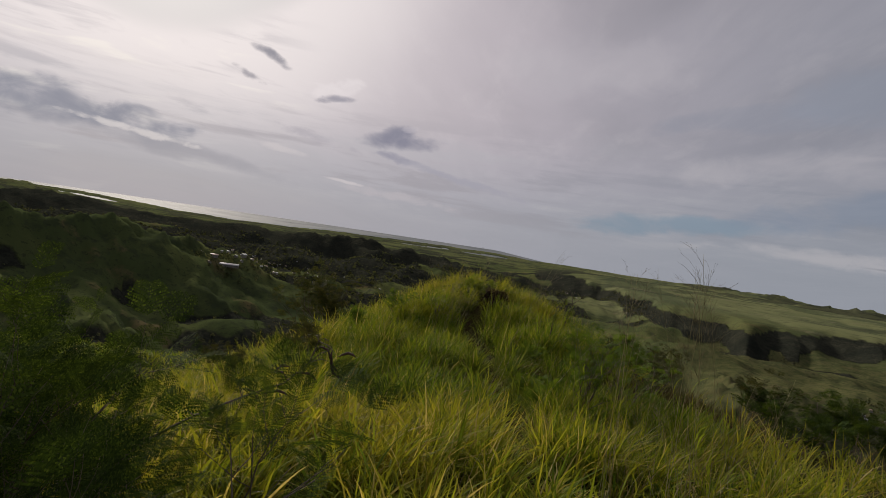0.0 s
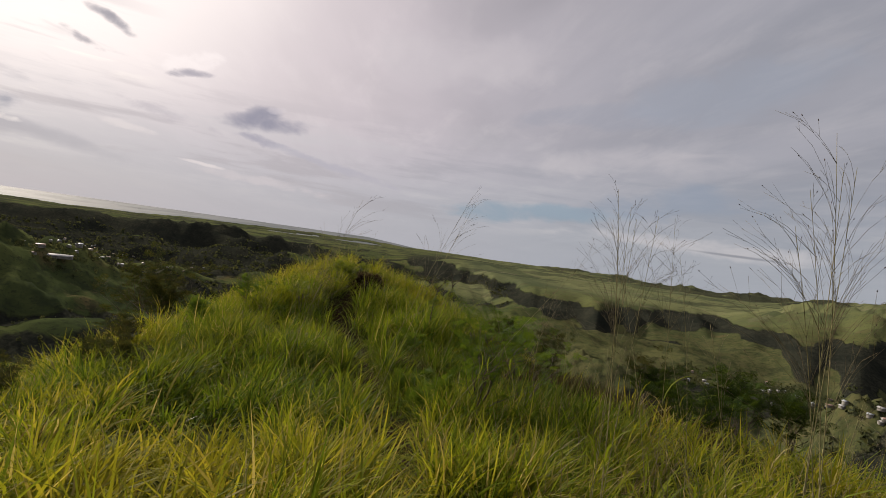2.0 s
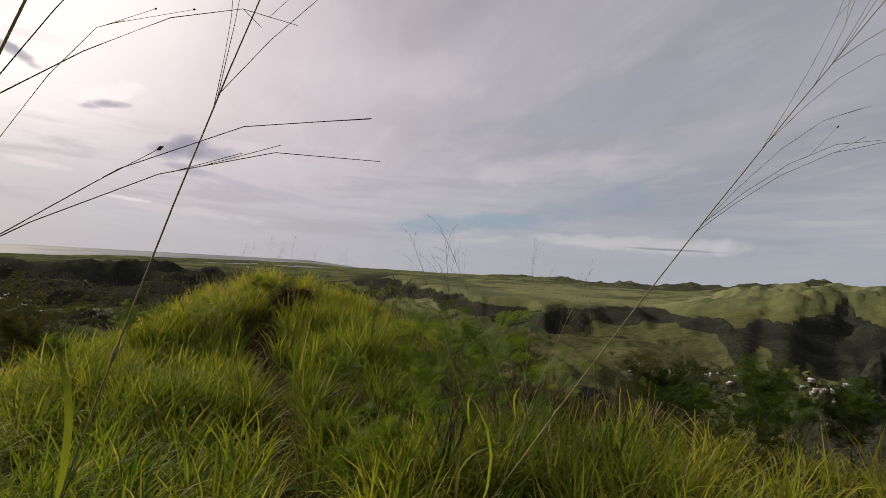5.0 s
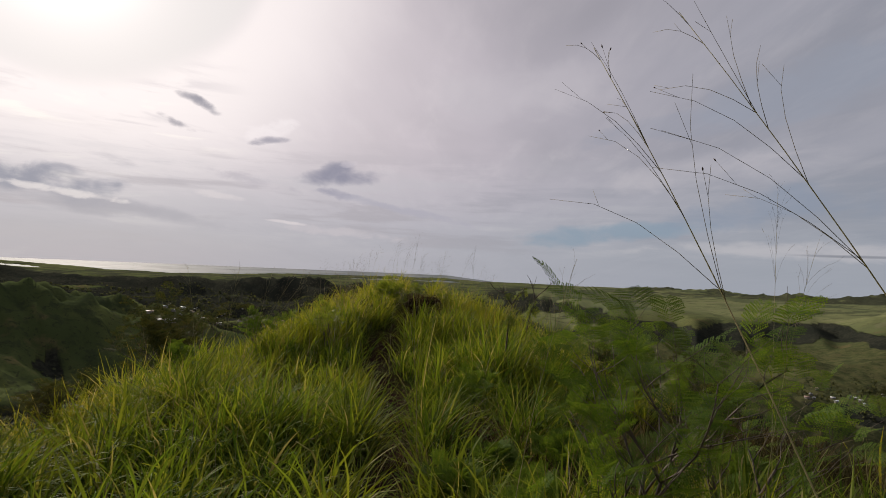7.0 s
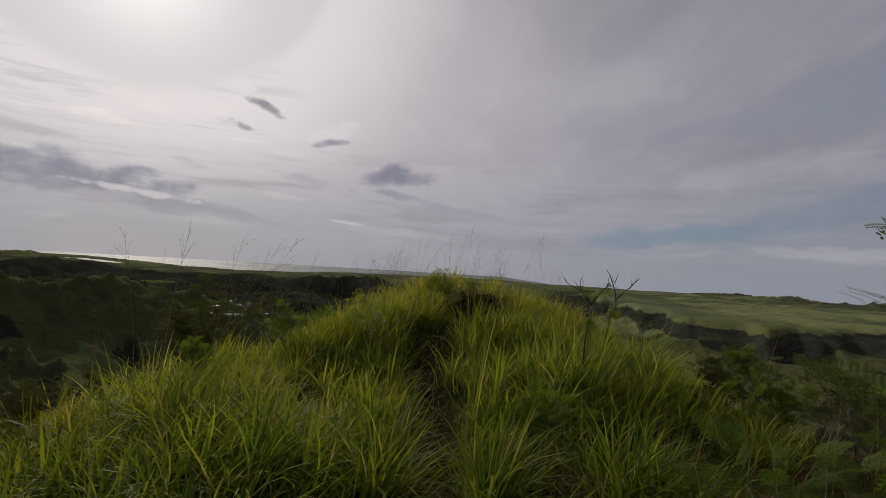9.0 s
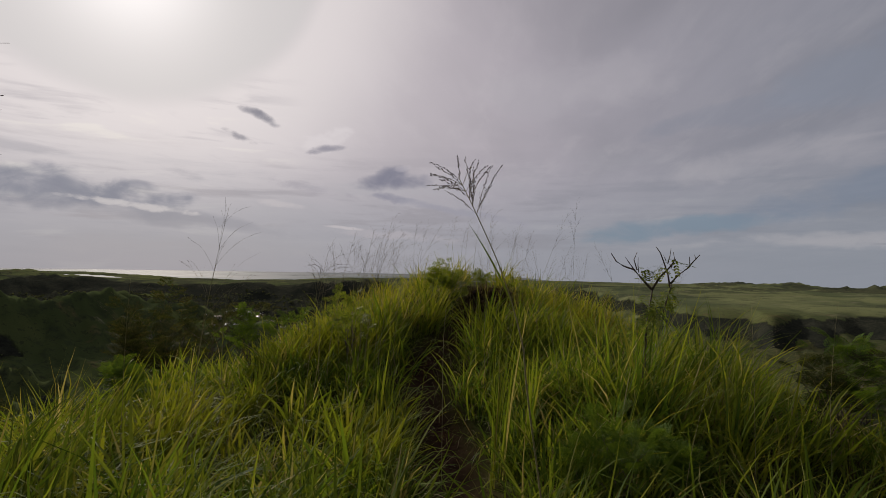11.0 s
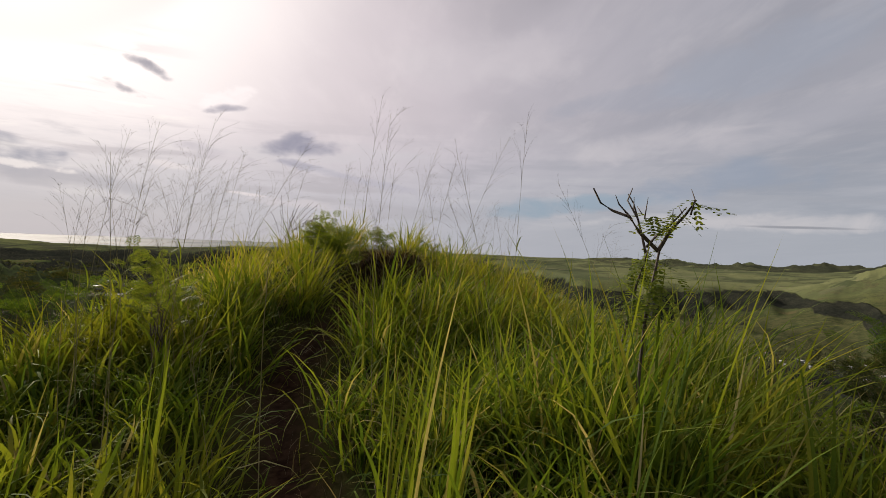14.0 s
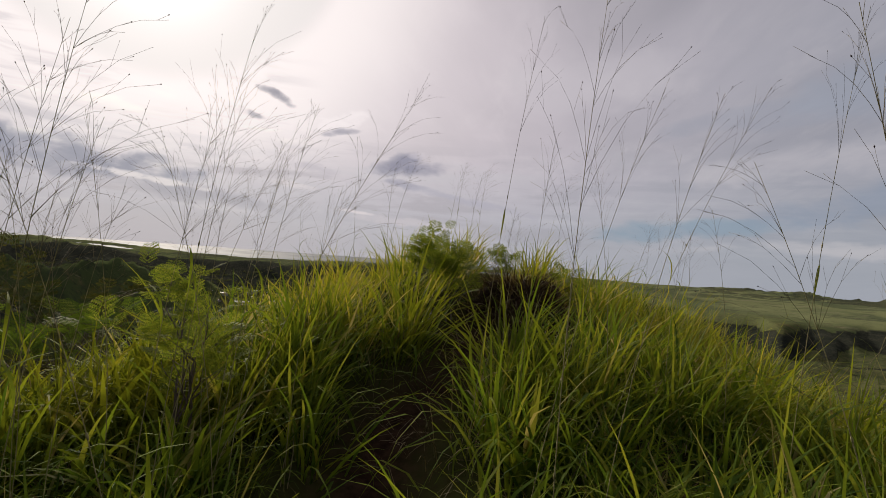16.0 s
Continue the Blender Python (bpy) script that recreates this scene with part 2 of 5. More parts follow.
# Green grass with blade colours darkened to stand for dimmer light
GREEN = leaf_material("dimmed_grass_blade", [(0.0, (0.045, 0.088, 0.012)), (0.5, (0.098, 0.150, 0.016)), (0.9, (0.17, 0.205, 0.03)), (1.0, (0.34, 0.29, 0.13))], 0.40, gloss=0.65, patch_tint=(0.11, 0.12, 0.02), spec=0.05)
STRAW = leaf_material("dry_blade", [(0.0, (0.09, 0.07, 0.035)), (0.6, (0.19, 0.15, 0.075)), (1.0, (0.32, 0.26, 0.14))], 0.25)
FEATHER = leaf_material("feathery_leaf", [(0.0, (0.055, 0.11, 0.014)), (0.6, (0.092, 0.155, 0.02)), (1.0, (0.14, 0.19, 0.03))], 0.4, gloss=0.75, patch_tint=(0.06, 0.10, 0.02), spec=0.08)
DARKLEAF = leaf_material("scrub_leaf", [(0.0, (0.035, 0.05, 0.018)), (0.6, (0.06, 0.075, 0.025)), (1.0, (0.11, 0.10, 0.04))], 0.25, gloss=0.8, patch_tint=(0.07, 0.06, 0.03), spec=0.05)


def bark_material(name, a, c):
    m, b = material(name)
    pos = b.n("ShaderNodeNewGeometry").outputs["Position"]
    n1, n2 = b.noise(pos, 9, 4), b.noise(b.scale(pos, (1, 1, 0.3)), 90, 4)
    p = b.n("ShaderNodeBsdfPrincipled")
    b.put(p.inputs["Base Color"], b.mix(b.smooth(b.math("ADD", b.math("MULTIPLY", n1, 0.6), b.math("MULTIPLY", n2, 0.4)), 0.35, 0.65), a, c))
    p.inputs["Roughness"].default_value = 0.8
    finish(b, p.outputs[0], n2, 0.5, 0.004, p)
    return m


SAPLEAF = leaf_material("sapling_leaf", [(0.0, (0.08, 0.13, 0.02)), (0.6, (0.15, 0.20, 0.03)), (1.0, (0.22, 0.25, 0.05))], 0.5, gloss=0.6, patch_tint=(0.12, 0.15, 0.03), spec=0.1)
# Darker version of the feathery leaf colours, for start shrubs and flank bushes
DARK_FEATHER = leaf_material("dark_feathery_leaf", [(0.0, (0.022, 0.042, 0.010)), (0.7, (0.042, 0.072, 0.014)), (1.0, (0.10, 0.15, 0.025))], 0.3, gloss=0.8, patch_tint=(0.03, 0.045, 0.012), spec=0.05)
BRACKEN = leaf_material("dead_bracken", [(0.0, (0.035, 0.026, 0.014)), (0.6, (0.075, 0.055, 0.028)), (1.0, (0.15, 0.11, 0.055))], 0.2, gloss=0.8, patch_tint=(0.045, 0.05, 0.018), spec=0.03)

BARK = bark_material("bark", (0.045, 0.032, 0.022), (0.13, 0.10, 0.07))
STEM = bark_material("grass_stem", (0.16, 0.15, 0.05), (0.30, 0.25, 0.11))
DRYSTEM = bark_material("panicle_stem", (0.09, 0.075, 0.035), (0.19, 0.15, 0.075))
POD = bark_material("seed_pod", (0.03, 0.015, 0.01), (0.08, 0.045, 0.03))

# land: soil on the trail, thatch, pasture and woods
LAND, b = material("land")
pos = b.n("ShaderNodeNewGeometry").outputs["Position"]


def attribute(b, name):
    nd = b.n("ShaderNodeAttribute")
    nd.attribute_name = name
    return nd.outputs["Fac"]


wood_a, soil_a, far_a = attribute(b, "woods"), attribute(b, "soil"), attribute(b, "far")
n_big, n_mid, n_small, n_fine = b.noise(pos, 0.005, 7, 0.65), b.noise(pos, 0.022, 8, 0.68), b.noise(pos, 0.6, 5), b.noise(pos, 14, 6, 0.65)
pasture = b.mix(b.smooth(n_big, 0.40, 0.60), (0.055, 0.073, 0.028), (0.105, 0.120, 0.042))
pasture = b.mix(b.smooth(n_mid, 0.54, 0.66, 0, 0.75), pasture, (0.135, 0.105, 0.052))
pasture = b.mix(b.smooth(n_mid, 0.48, 0.36, 0, 0.8), pasture, (0.034, 0.046, 0.022))
n_speck = b.noise(pos, 0.10, 6, 0.7)
pasture = b.mix(b.smooth(n_speck, 0.53, 0.62, 0.0, 0.6), pasture, (0.036, 0.046, 0.026))
n_tree = b.noise(pos, 0.32, 5, 0.65)
pasture = b.mix(attribute(b, "dry"), pasture, b.mix(b.smooth(n_speck, 0.40, 0.60), (0.048, 0.054, 0.026), (0.115, 0.108, 0.048)))
pasture = b.mix(b.smooth(n_tree, 0.56, 0.63, 0.0, 0.7), pasture, (0.030, 0.036, 0.022))
woods = b.mix(b.smooth(n_mid, 0.35, 0.65), (0.026, 0.030, 0.023), (0.050, 0.052, 0.036))
woods = b.mix(b.smooth(n_tree, 0.40, 0.62, 0.0, 0.75), woods, (0.018, 0.020, 0.017))
wood_a = b.smooth(b.math("ADD", wood_a, b.math("ADD", b.math("MULTIPLY", b.math("SUBTRACT", n_speck, 0.5), 1.3), b.math("MULTIPLY", b.math("SUBTRACT", n_mid, 0.5), 0.9))), 0.28, 0.78)
land = b.mix(wood_a, pasture, woods)
plain_haze_a = attribute(b, "plain")
# Field colours are paled for haze and brightened for sun on the tableland
hazy_fields = b.mix(b.smooth(b.noise(b.scale(pos, (1, 0.35, 1)), 0.006, 6, 0.6), 0.40, 0.60), (0.100, 0.118, 0.064), (0.185, 0.198, 0.095))
hazy_fields = b.mix(b.smooth(n_mid, 0.55, 0.61, 0.0, 0.6), hazy_fields, (0.060, 0.072, 0.046))
hazy_fields = b.mix(b.smooth(b.noise(b.scale(pos, (0.25, 1, 1)), 0.014, 5, 0.6), 0.56, 0.60, 0.0, 0.7), hazy_fields, (0.050, 0.060, 0.042))
hazy_fields = b.mix(b.smooth(b.noise(b.scale(pos, (0.2, 1, 1)), 0.03, 4, 0.6), 0.62, 0.66, 0.0, 0.6), hazy_fields, (0.24, 0.22, 0.14))
land = b.mix(plain_haze_a, land, hazy_fields)
thatch = b.mix(b.smooth(n_small, 0.35, 0.65), (0.040, 0.048, 0.014), (0.080, 0.085, 0.024))
thatch = b.mix(b.smooth(n_fine, 0.35, 0.7, 0, 0.6), thatch, (0.03, 0.03, 0.012))
land = b.mix(far_a, thatch, land)
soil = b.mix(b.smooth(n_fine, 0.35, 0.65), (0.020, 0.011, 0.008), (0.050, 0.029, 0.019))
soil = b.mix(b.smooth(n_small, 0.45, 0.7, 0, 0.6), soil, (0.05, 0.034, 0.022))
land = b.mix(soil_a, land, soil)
p = b.n("ShaderNodeBsdfPrincipled")
b.put(p.inputs["Base Color"], land)
p.inputs["Roughness"].default_value = 0.92
p.inputs["Specular IOR Level"].default_value = 0.0
relief = b.math("ADD", b.math("MULTIPLY", n_fine, 0.03), b.math("MULTIPLY", b.math("MULTIPLY", b.math("ADD", n_speck, b.math("MULTIPLY", n_tree, 0.5)), far_a), b.math("ADD", b.math("MULTIPLY", wood_a, 6.0), 1.5)))
finish(b, p.outputs[0], relief, 0.7, 1.0, p)

WATER, b = material("sea_water")
pos = b.n("ShaderNodeNewGeometry").outputs["Position"]
p = b.n("ShaderNodeBsdfPrincipled")
b.put(p.inputs["Base Color"], b.mix(b.smooth(b.noise(pos, 0.003, 4), 0.4, 0.6), (0.13, 0.155, 0.165), (0.18, 0.20, 0.21)))
p.inputs["Roughness"].default_value = 0.7
p.inputs["Specular IOR Level"].default_value = 0.06
finish(b, p.outputs[0], b.noise(b.scale(pos, (1, 0.4, 1)), 0.08, 5), 0.4, 2.0, p)


def plain(name, a, c, rough=0.7, scale=1.5, metal=0.0):
    m, b = material(name)
    pos = b.n("ShaderNodeNewGeometry").outputs["Position"]
    n1, n2 = b.noise(pos, scale, 5), b.noise(pos, scale * 12, 4)
    p = b.n("ShaderNodeBsdfPrincipled")
    f = b.smooth(b.math("ADD", b.math("MULTIPLY", n1, 0.65), b.math("MULTIPLY", n2, 0.35)), 0.36, 0.64)
    b.put(p.inputs["Base Color"], b.mix(f, a, c))
    p.inputs["Roughness"].default_value, p.inputs["Metallic"].default_value = rough, metal
    p.inputs["Specular IOR Level"].default_value = 0.05 if rough > 0.9 else 0.4
    finish(b, p.outputs[0], n2, 0.3, 0.02, p)
    return m


PLASTER = plain("house_plaster", (0.16, 0.15, 0.135), (0.28, 0.265, 0.24), 0.85, 0.3)
ROOF_PALE = plain("pale_roof", (0.36, 0.36, 0.36), (0.52, 0.52, 0.51), 0.75, 0.3)
ROOF_RUST = plain("rusty_roof", (0.20, 0.12, 0.09), (0.34, 0.24, 0.19), 0.6, 0.3)
ROOF_BLUE = plain("grey_roof", (0.30, 0.34, 0.38), (0.45, 0.48, 0.50), 0.5, 0.3)
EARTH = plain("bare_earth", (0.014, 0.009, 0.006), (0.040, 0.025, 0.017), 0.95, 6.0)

# ---- the shape of the land ----
rng = np.random.default_rng(7)


def hashed(i, j, k):
    h = (i * 374761393 + j * 668265263 + k * 974634737) & 0xFFFFFFFF
    h = ((h ^ (h >> 13)) * 1274126177) & 0xFFFFFFFF
    return ((h ^ (h >> 16)) & 0xFFFF) / 65535.0


def value_noise(x, y, k=0):
    i, j = np.floor(x).astype(np.int64), np.floor(y).astype(np.int64)
    u, v = x - i, y - j
    u, v = u * u * (3 - 2 * u), v * v * (3 - 2 * v)
    a, c = hashed(i, j, k), hashed(i + 1, j, k)
    d, e = hashed(i, j + 1, k), hashed(i + 1, j + 1, k)
    return (a * (1 - u) + c * u) * (1 - v) + (d * (1 - u) + e * u) * v - 0.5


def fbm(x, y, octaves=5, k=0, ridged=False):
    out, amp = 0.0, 1.0
    for o in range(octaves):
        v = value_noise(x * 2 ** o + 17.3 * o, y * 2 ** o - 9.1 * o, k + o)
        out = out + amp * ((0.5 - 2 * np.abs(v)) if ridged else v)
        amp *= 0.5
    return out


def curve_table(points, soft):
    """A smooth curve through (position, value) pairs, as two arrays."""
    xs = np.arange(-400, 400, 0.1)
    px, pz = zip(*points)
    zs = np.interp(xs, px, pz)
    k = np.exp(-0.5 * (np.arange(-30, 31) * 0.1 / soft) ** 2)
    pad = np.concatenate([np.full(30, zs[0]), zs, np.full(30, zs[-1])])
    return xs, np.convolve(pad, k / k.sum(), "valid")


CREST_Z = curve_table([(-400, 30), (-60, 9), (-20, 3.0), (-6, 0.2), (0, -1.27), (1.6, -1.52), (3, -1.78), (5, -2.05), (7, -2.28), (9, -2.48), (11, -2.6),
                       (12.5, -2.62), (14, -2.45), (15.3, -2.15), (16.2, -1.8), (17, -1.5), (18.5, -1.38), (19.6, -1.6), (21, -2.6), (25, -6), (32, -12), (60, -36), (120, -80), (400, -120)], 0.45)
CREST_X = curve_table([(-400, 30), (-20, 0.5), (0, 0.1), (5, 0.5), (9, 0.3), (12, -0.1), (15, -0.5), (18, -0.55), (22, -0.6), (60, 4), (400, 40)], 0.6)
TRAIL_X = curve_table([(-400, 0), (0, 0.0), (3, 0.22), (5, 0.62), (7, 0.58), (9, 0.3), (10.5, 0.26), (12, 0.14), (13, -0.08), (14, -0.42), (14.8, -0.58), (15.4, -0.38), (16.2, -0.05), (18, 0.0), (400, 0)], 0.4)
SEA = -104.0

# hills in the distance: heading, distance, height, half-widths along and across the sight, woodedness
HILLS_LEFT = [(-48, 230, 30, 60, 60, 0.25), (-40, 420, 20, 70, 90, 0.25), (-33, 520, 16, 50, 70, 0.2), (-22, 620, 14, 60, 60, 0.2), (-16, 1350, 28, 130, 230, 1), (-27, 1700, 18, 160, 260, 0.7), (-42, 1500, 26, 240, 330, 0.5), (-52, 1200, 30, 200, 240, 0.6), (-8, 1000, 16, 100, 110, 0.8), (-46, 3300, 27, 300, 260, 0.3), (-55, 3300, 34, 300, 300, 0.3), (-60, 500, 45, 160, 160, 0.5)]
HILLS_RIGHT = [(3, 1500, 8, 200, 260, 0.3), (43.5, 1060, 24, 80, 60, 0.05), (51, 930, 24, 90, 80, 0.1), (47.5, 1300, 20, 70, 60, 0.1), (58, 980, 20, 120, 140, 0.2), (36, 1500, 5, 120, 150, 0), (28, 1900, 6, 130, 200, 0), (19, 1700, 6, 130, 200, 0.1), (12, 430, 14, 70, 60, 0.5), (24, 330, 16, 60, 50, 0.3), (60, 330, 40, 90, 90, 0.6)]
HILLS_FAR = [(24, 3600, 24, 200, 260, 0.4), (34, 3300, 24, 160, 180, 0.3), (41, 2900, 29, 170, 170, 0.3), (48, 2500, 33, 200, 180, 0.4), (56, 2300, 40, 250, 240, 0.3), (38, 2900, 12, 90, 70, 0.2), (44.5, 2600, 17, 80, 60, 0.2), (50, 2450, 14, 90, 90, 0.2), (31, 3300, 9, 80, 90, 0.3), (27, 3500, 14, 70, 60, 0.3), (20, 3700, 7, 70, 110, 0.3)]
HILLS = HILLS_LEFT + HILLS_RIGHT + HILLS_FAR


# long spurs: heading, distance and height of both ends, steepness, roundness of the crest, woodedness of the sides,
# raised to double as their shade
SPURS = [(-49, 400, -20, -31, 600, -74, 0.62, 26, 1.0), (-33, 410, -52, -24, 440, -72, 0.6, 22, 0.9), (-50, 760, -52, -29, 900, -84, 0.4, 40, 0.5), (-44, 1300, -62, -24, 1500, -78, 0.3, 60, 0.4),
         (-36, 2300, -70, -16, 2500, -80, 0.2, 90, 0.7), (-6, 1700, -78, 6, 1500, -84, 0.25, 70, 0.6), (-27, 330, -66, -16, 420, -78, 0.5, 20, 0.9),
         (24, 900, -60, 27, 560, -93, 0.5, 12, 0.5), (29.5, 930, -56, 33, 600, -92, 0.55, 10, 0.4), (34.5, 960, -58, 37.5, 640, -90, 0.5, 14, 0.3), (40, 960, -57, 42, 680, -88, 0.5, 12, 0.4),
         (45, 900, -56, 47, 640, -86, 0.55, 14, 0.5), (51, 880, -54, 53, 600, -84, 0.55, 14, 0.6), (17, 1050, -64, 20, 620, -94, 0.45, 16, 0.5)]


def ridge(x, y):
    dx = x - np.interp(y, *CREST_X)
    left, right = np.maximum(-dx - np.interp(y, [1, 4, 13.5, 16.5], [0.7, 2.1, 2.1, 0.25]), 0), np.maximum(dx - np.interp(y, [1, 3, 9, 12, 13.8, 16.4], [2.6, 4.0, 4.0, 2.9, 2.7, 0.35]), 0)
    drop = np.interp(y, [9, 15], [0.52, 0.62]) * left * left / (left + np.interp(y, [11, 16], [2.4, 0.9]))
    drop = drop + np.interp(y, [12, 16], [0.40, 0.52]) * right * right / (right + np.interp(y, [12, 16], [3.0, 1.2])) + 0.25 * np.maximum(right - 9, 0)
    # a grassy spur below, to the left
    ax, ay, bx, by = -30.0, 14.0, -18.5, 48.0
    f = np.clip(((x - ax) * (bx - ax) + (y - ay) * (by - ay)) / ((bx - ax) ** 2 + (by - ay) ** 2), 0, 1)
    d = np.hypot(x - ax - f * (bx - ax), y - ay - f * (by - ay))
    spur = -6.0 - 8.5 * f - 0.62 * d * d / (d + 7)
    return np.maximum(np.interp(y, *CREST_Z) - drop, spur)


def sea_level(r, az):
    """The sea rises a little with distance, so that its edge stands at the true horizon where it is open."""
    open_sea = np.clip((36 - np.abs(np.degrees(az) + 28)) / 8, 0, 1)
    return SEA + np.clip((r - 3300) / 1650, 0, 1) * 64.0 * open_sea


def lie(x, y, want_woods=False):
    """Height of the ground, and how wooded it is."""
    r = np.hypot(x, y)
    az = np.arctan2(x, y)
    coast = np.interp(np.degrees(az), [-60, -42, -37, -33, -28, -22, -18, -12, -4, 4, 12], [4700, 4620, 4300, 3880, 3740, 3800, 4080, 4250, 4380, 4560, 6800]) + 120 * fbm(np.degrees(az) * 0.35, r * 0 + 3.0, 3, 31)
    rough = np.clip((r - 150) / 400, 0, 1) * np.clip((2600 - r) / 1500, 0.12, 1)
    v = -100 + rough * (28 * fbm(x / 280, y / 280, 6, 3) + 34 * fbm(x / 300, y / 300, 6, 11, True)) + 17 * np.clip((r - 1500) / 2300, 0, 1)
    rel = (v + 96) / 30
    wd = 1.0 * fbm(x / 110, y / 110, 5, 41) + 0.06 - 0.5 * rel
    # the tableland to the right, with a lobed, wooded edge
    deg = np.degrees(az)
    brink = np.interp(deg, [0, 8, 14, 20, 25, 28, 31, 35, 40, 46, 53, 60, 75], [1900, 1500, 1150, 1000, 820, 880, 930, 990, 930, 900, 880, 820, 800]) + 210 * fbm(deg / 4.0, r * 0 + 7.0, 3, 15) + 70 * fbm(x / 150, y / 150, 3, 19)
    table = np.clip((r - brink + 260) / 300, 0, 1) * np.clip((deg - 2) / 9, 0, 1) * np.clip((95 - deg) / 15, 0, 1)
    table = table * table * (3 - 2 * table) * np.clip((3600 - r) / 1500, 0, 1)
    top = -54 + 7 * fbm(x / 260, y / 260, 4, 23) - 9 * np.clip(fbm(x / 190, y / 190, 4, 29, True) - 0.3, 0, 1)
    v = v + table * (top - v)
    vale = np.clip((r - 380) / 120, 0, 1) * np.clip((brink - r) / 60, 0, 1) * np.clip((deg - 24) / 8, 0, 1)
    wd = wd + (0.12 + 0.25 * np.clip((r - 560) / 120, 0, 1)) * vale + 0.75 * np.clip(6 * table * (1 - table) - 0.5, 0, 1) - 0.75 * np.clip(table - 0.6, 0, 1) * 2.5
    # extra woods colour far to the left, darkening the land like cloud shadow
    wd = wd + 0.22 * np.clip((r - 1000) / 500, 0, 1) * np.clip((4 - deg) / 8, 0, 1)
    for a, d, h, wr, wt, wo in HILLS:
        cx, cy = d * math.sin(radians(a)), d * math.cos(radians(a))
        ux, uy = math.sin(radians(a)), math.cos(radians(a))
        p, q = (x - cx) * ux + (y - cy) * uy, (x - cx) * uy - (y - cy) * ux
        g = np.exp(-0.5 * ((p / wr) ** 2 + (q / wt) ** 2))
        v = v + h * g * (1 + 1.1 * fbm(x / (wr * 0.7), y / (wr * 0.7), 5, 57, True))
        wd = wd + (wo - 0.35) * 1.3 * g
    gully = fbm(x / 75, y / 75, 4, 63, True)
    for a0, d0, z0, a1, d1, z1, steep, soft, wo in SPURS:
        ax, ay, bx, by = d0 * math.sin(radians(a0)), d0 * math.cos(radians(a0)), d1 * math.sin(radians(a1)), d1 * math.cos(radians(a1))
        f = np.clip(((x - ax) * (bx - ax) + (y - ay) * (by - ay)) / ((bx - ax) ** 2 + (by - ay) ** 2), 0, 1)
        d = np.hypot(x - ax - f * (bx - ax), y - ay - f * (by - ay)) * (1 + 0.5 * gully)
        s = z0 + (z1 - z0) * f - steep * d * d / (d + soft) + 5 * gully * np.clip(d / 40, 0.2, 1)
        on = 1 / (1 + np.exp(np.clip((v - s) / 2.5, -30, 30)))
        v = v + on * (s - v)
        # dark woods colour on the sides, bare crests: woods and backlit shade in one
        wd = wd + on * ((wo - 0.3) * 1.5 * np.clip(d / (2 * soft) - 0.35, -0.6, 1))
    # shore: the land sinks under the sea
    shore = sea_level(r, az)
    v = np.where(r > coast - 400, np.maximum(v, shore + 2.5), v)
    v = v - np.clip((r - coast) / 90, 0, 1) * (v - shore + 14)
    # a long low sand spit off the shore
    spit = np.exp(-0.5 * ((r - 4400 - 40 * np.sin(az * 9)) / 45) ** 2) * np.clip((np.degrees(az) + 34) / 3, 0, 1) * np.clip((-19 - np.degrees(az)) / 3, 0, 1)
    v = v + 17.5 * spit
    rd = ridge(x, y)
    k = 7.0
    m = np.maximum(rd, v)
    h = m + k * np.log(np.exp(np.clip((rd - m) / k, -40, 0)) + np.exp(np.clip((v - m) / k, -40, 0))) * np.clip((r - 30) / 60, 0, 1)
    near = np.clip(1 - r / 60, 0, 1)
    h = h + near * (0.10 * fbm(x / 1.7, y / 1.7, 4, 77) + 0.03 * fbm(x * 3, y * 3, 3, 91))
    tx = x - np.interp(y, *TRAIL_X)
    on = np.exp(-0.5 * (tx / 0.20) ** 2) * np.clip((y + 2) / 2, 0, 1) * np.clip((17.0 - y) / 0.8, 0, 1)
    h = h - 0.10 * on
    if want_woods:
        wd = np.clip((wd * 2.4 + 0.22 - 2 * near - 0.3) / 0.4, 0, 1)
        return h, np.where(np.hypot(x + 24, y - 32) < 32, 0.0, wd * wd * (3 - 2 * wd)), on
    return h


def height(x, y):
    return float(lie(np.array([float(x)]), np.array([float(y)]))[0])


def mesh_of(name, verts, faces_flat, counts, smooth=False, mats=()):
    """A mesh from arrays: vertices, flat corner list, corners of each face."""
    me = bpy.data.meshes.new(name)
    me.vertices.add(len(verts))
    me.vertices.foreach_set("co", np.asarray(verts, np.float32).ravel())
    me.loops.add(len(faces_flat))
    me.loops.foreach_set("vertex_index", np.asarray(faces_flat, np.int32))
    me.polygons.add(len(counts))
    me.polygons.foreach_set("loop_start", np.concatenate([[0], np.cumsum(counts)[:-1]]).astype(np.int32))
    if smooth:
        me.polygons.foreach_set("use_smooth", np.ones(len(counts), bool))
    for m in mats:
        me.materials.append(m)
    me.update(calc_edges=True)
    return me


# one sheet of ground out to the horizon
NA, NR = 640, 350
ang = np.radians(np.concatenate([np.linspace(-62, 66, 560, endpoint=False), np.linspace(66, 298, 80, endpoint=False)]))
rad = np.concatenate([[0.0], np.geomspace(0.25, 55, 110, endpoint=False), np.geomspace(55, 4900, NR - 110)])
gx, gy = (rad[:, None] * np.sin(ang)).ravel() + 0.2, (rad[:, None] * np.cos(ang)).ravel() + 10.0
gz, gw, gs = lie(gx, gy, True)
ii, jj = np.meshgrid(np.arange(NR), np.arange(NA), indexing="ij")
q = np.stack([ii * NA + jj, (ii + 1) * NA + jj, (ii + 1) * NA + (jj + 1) % NA, ii * NA + (jj + 1) % NA], -1)[:, :, ::-1]
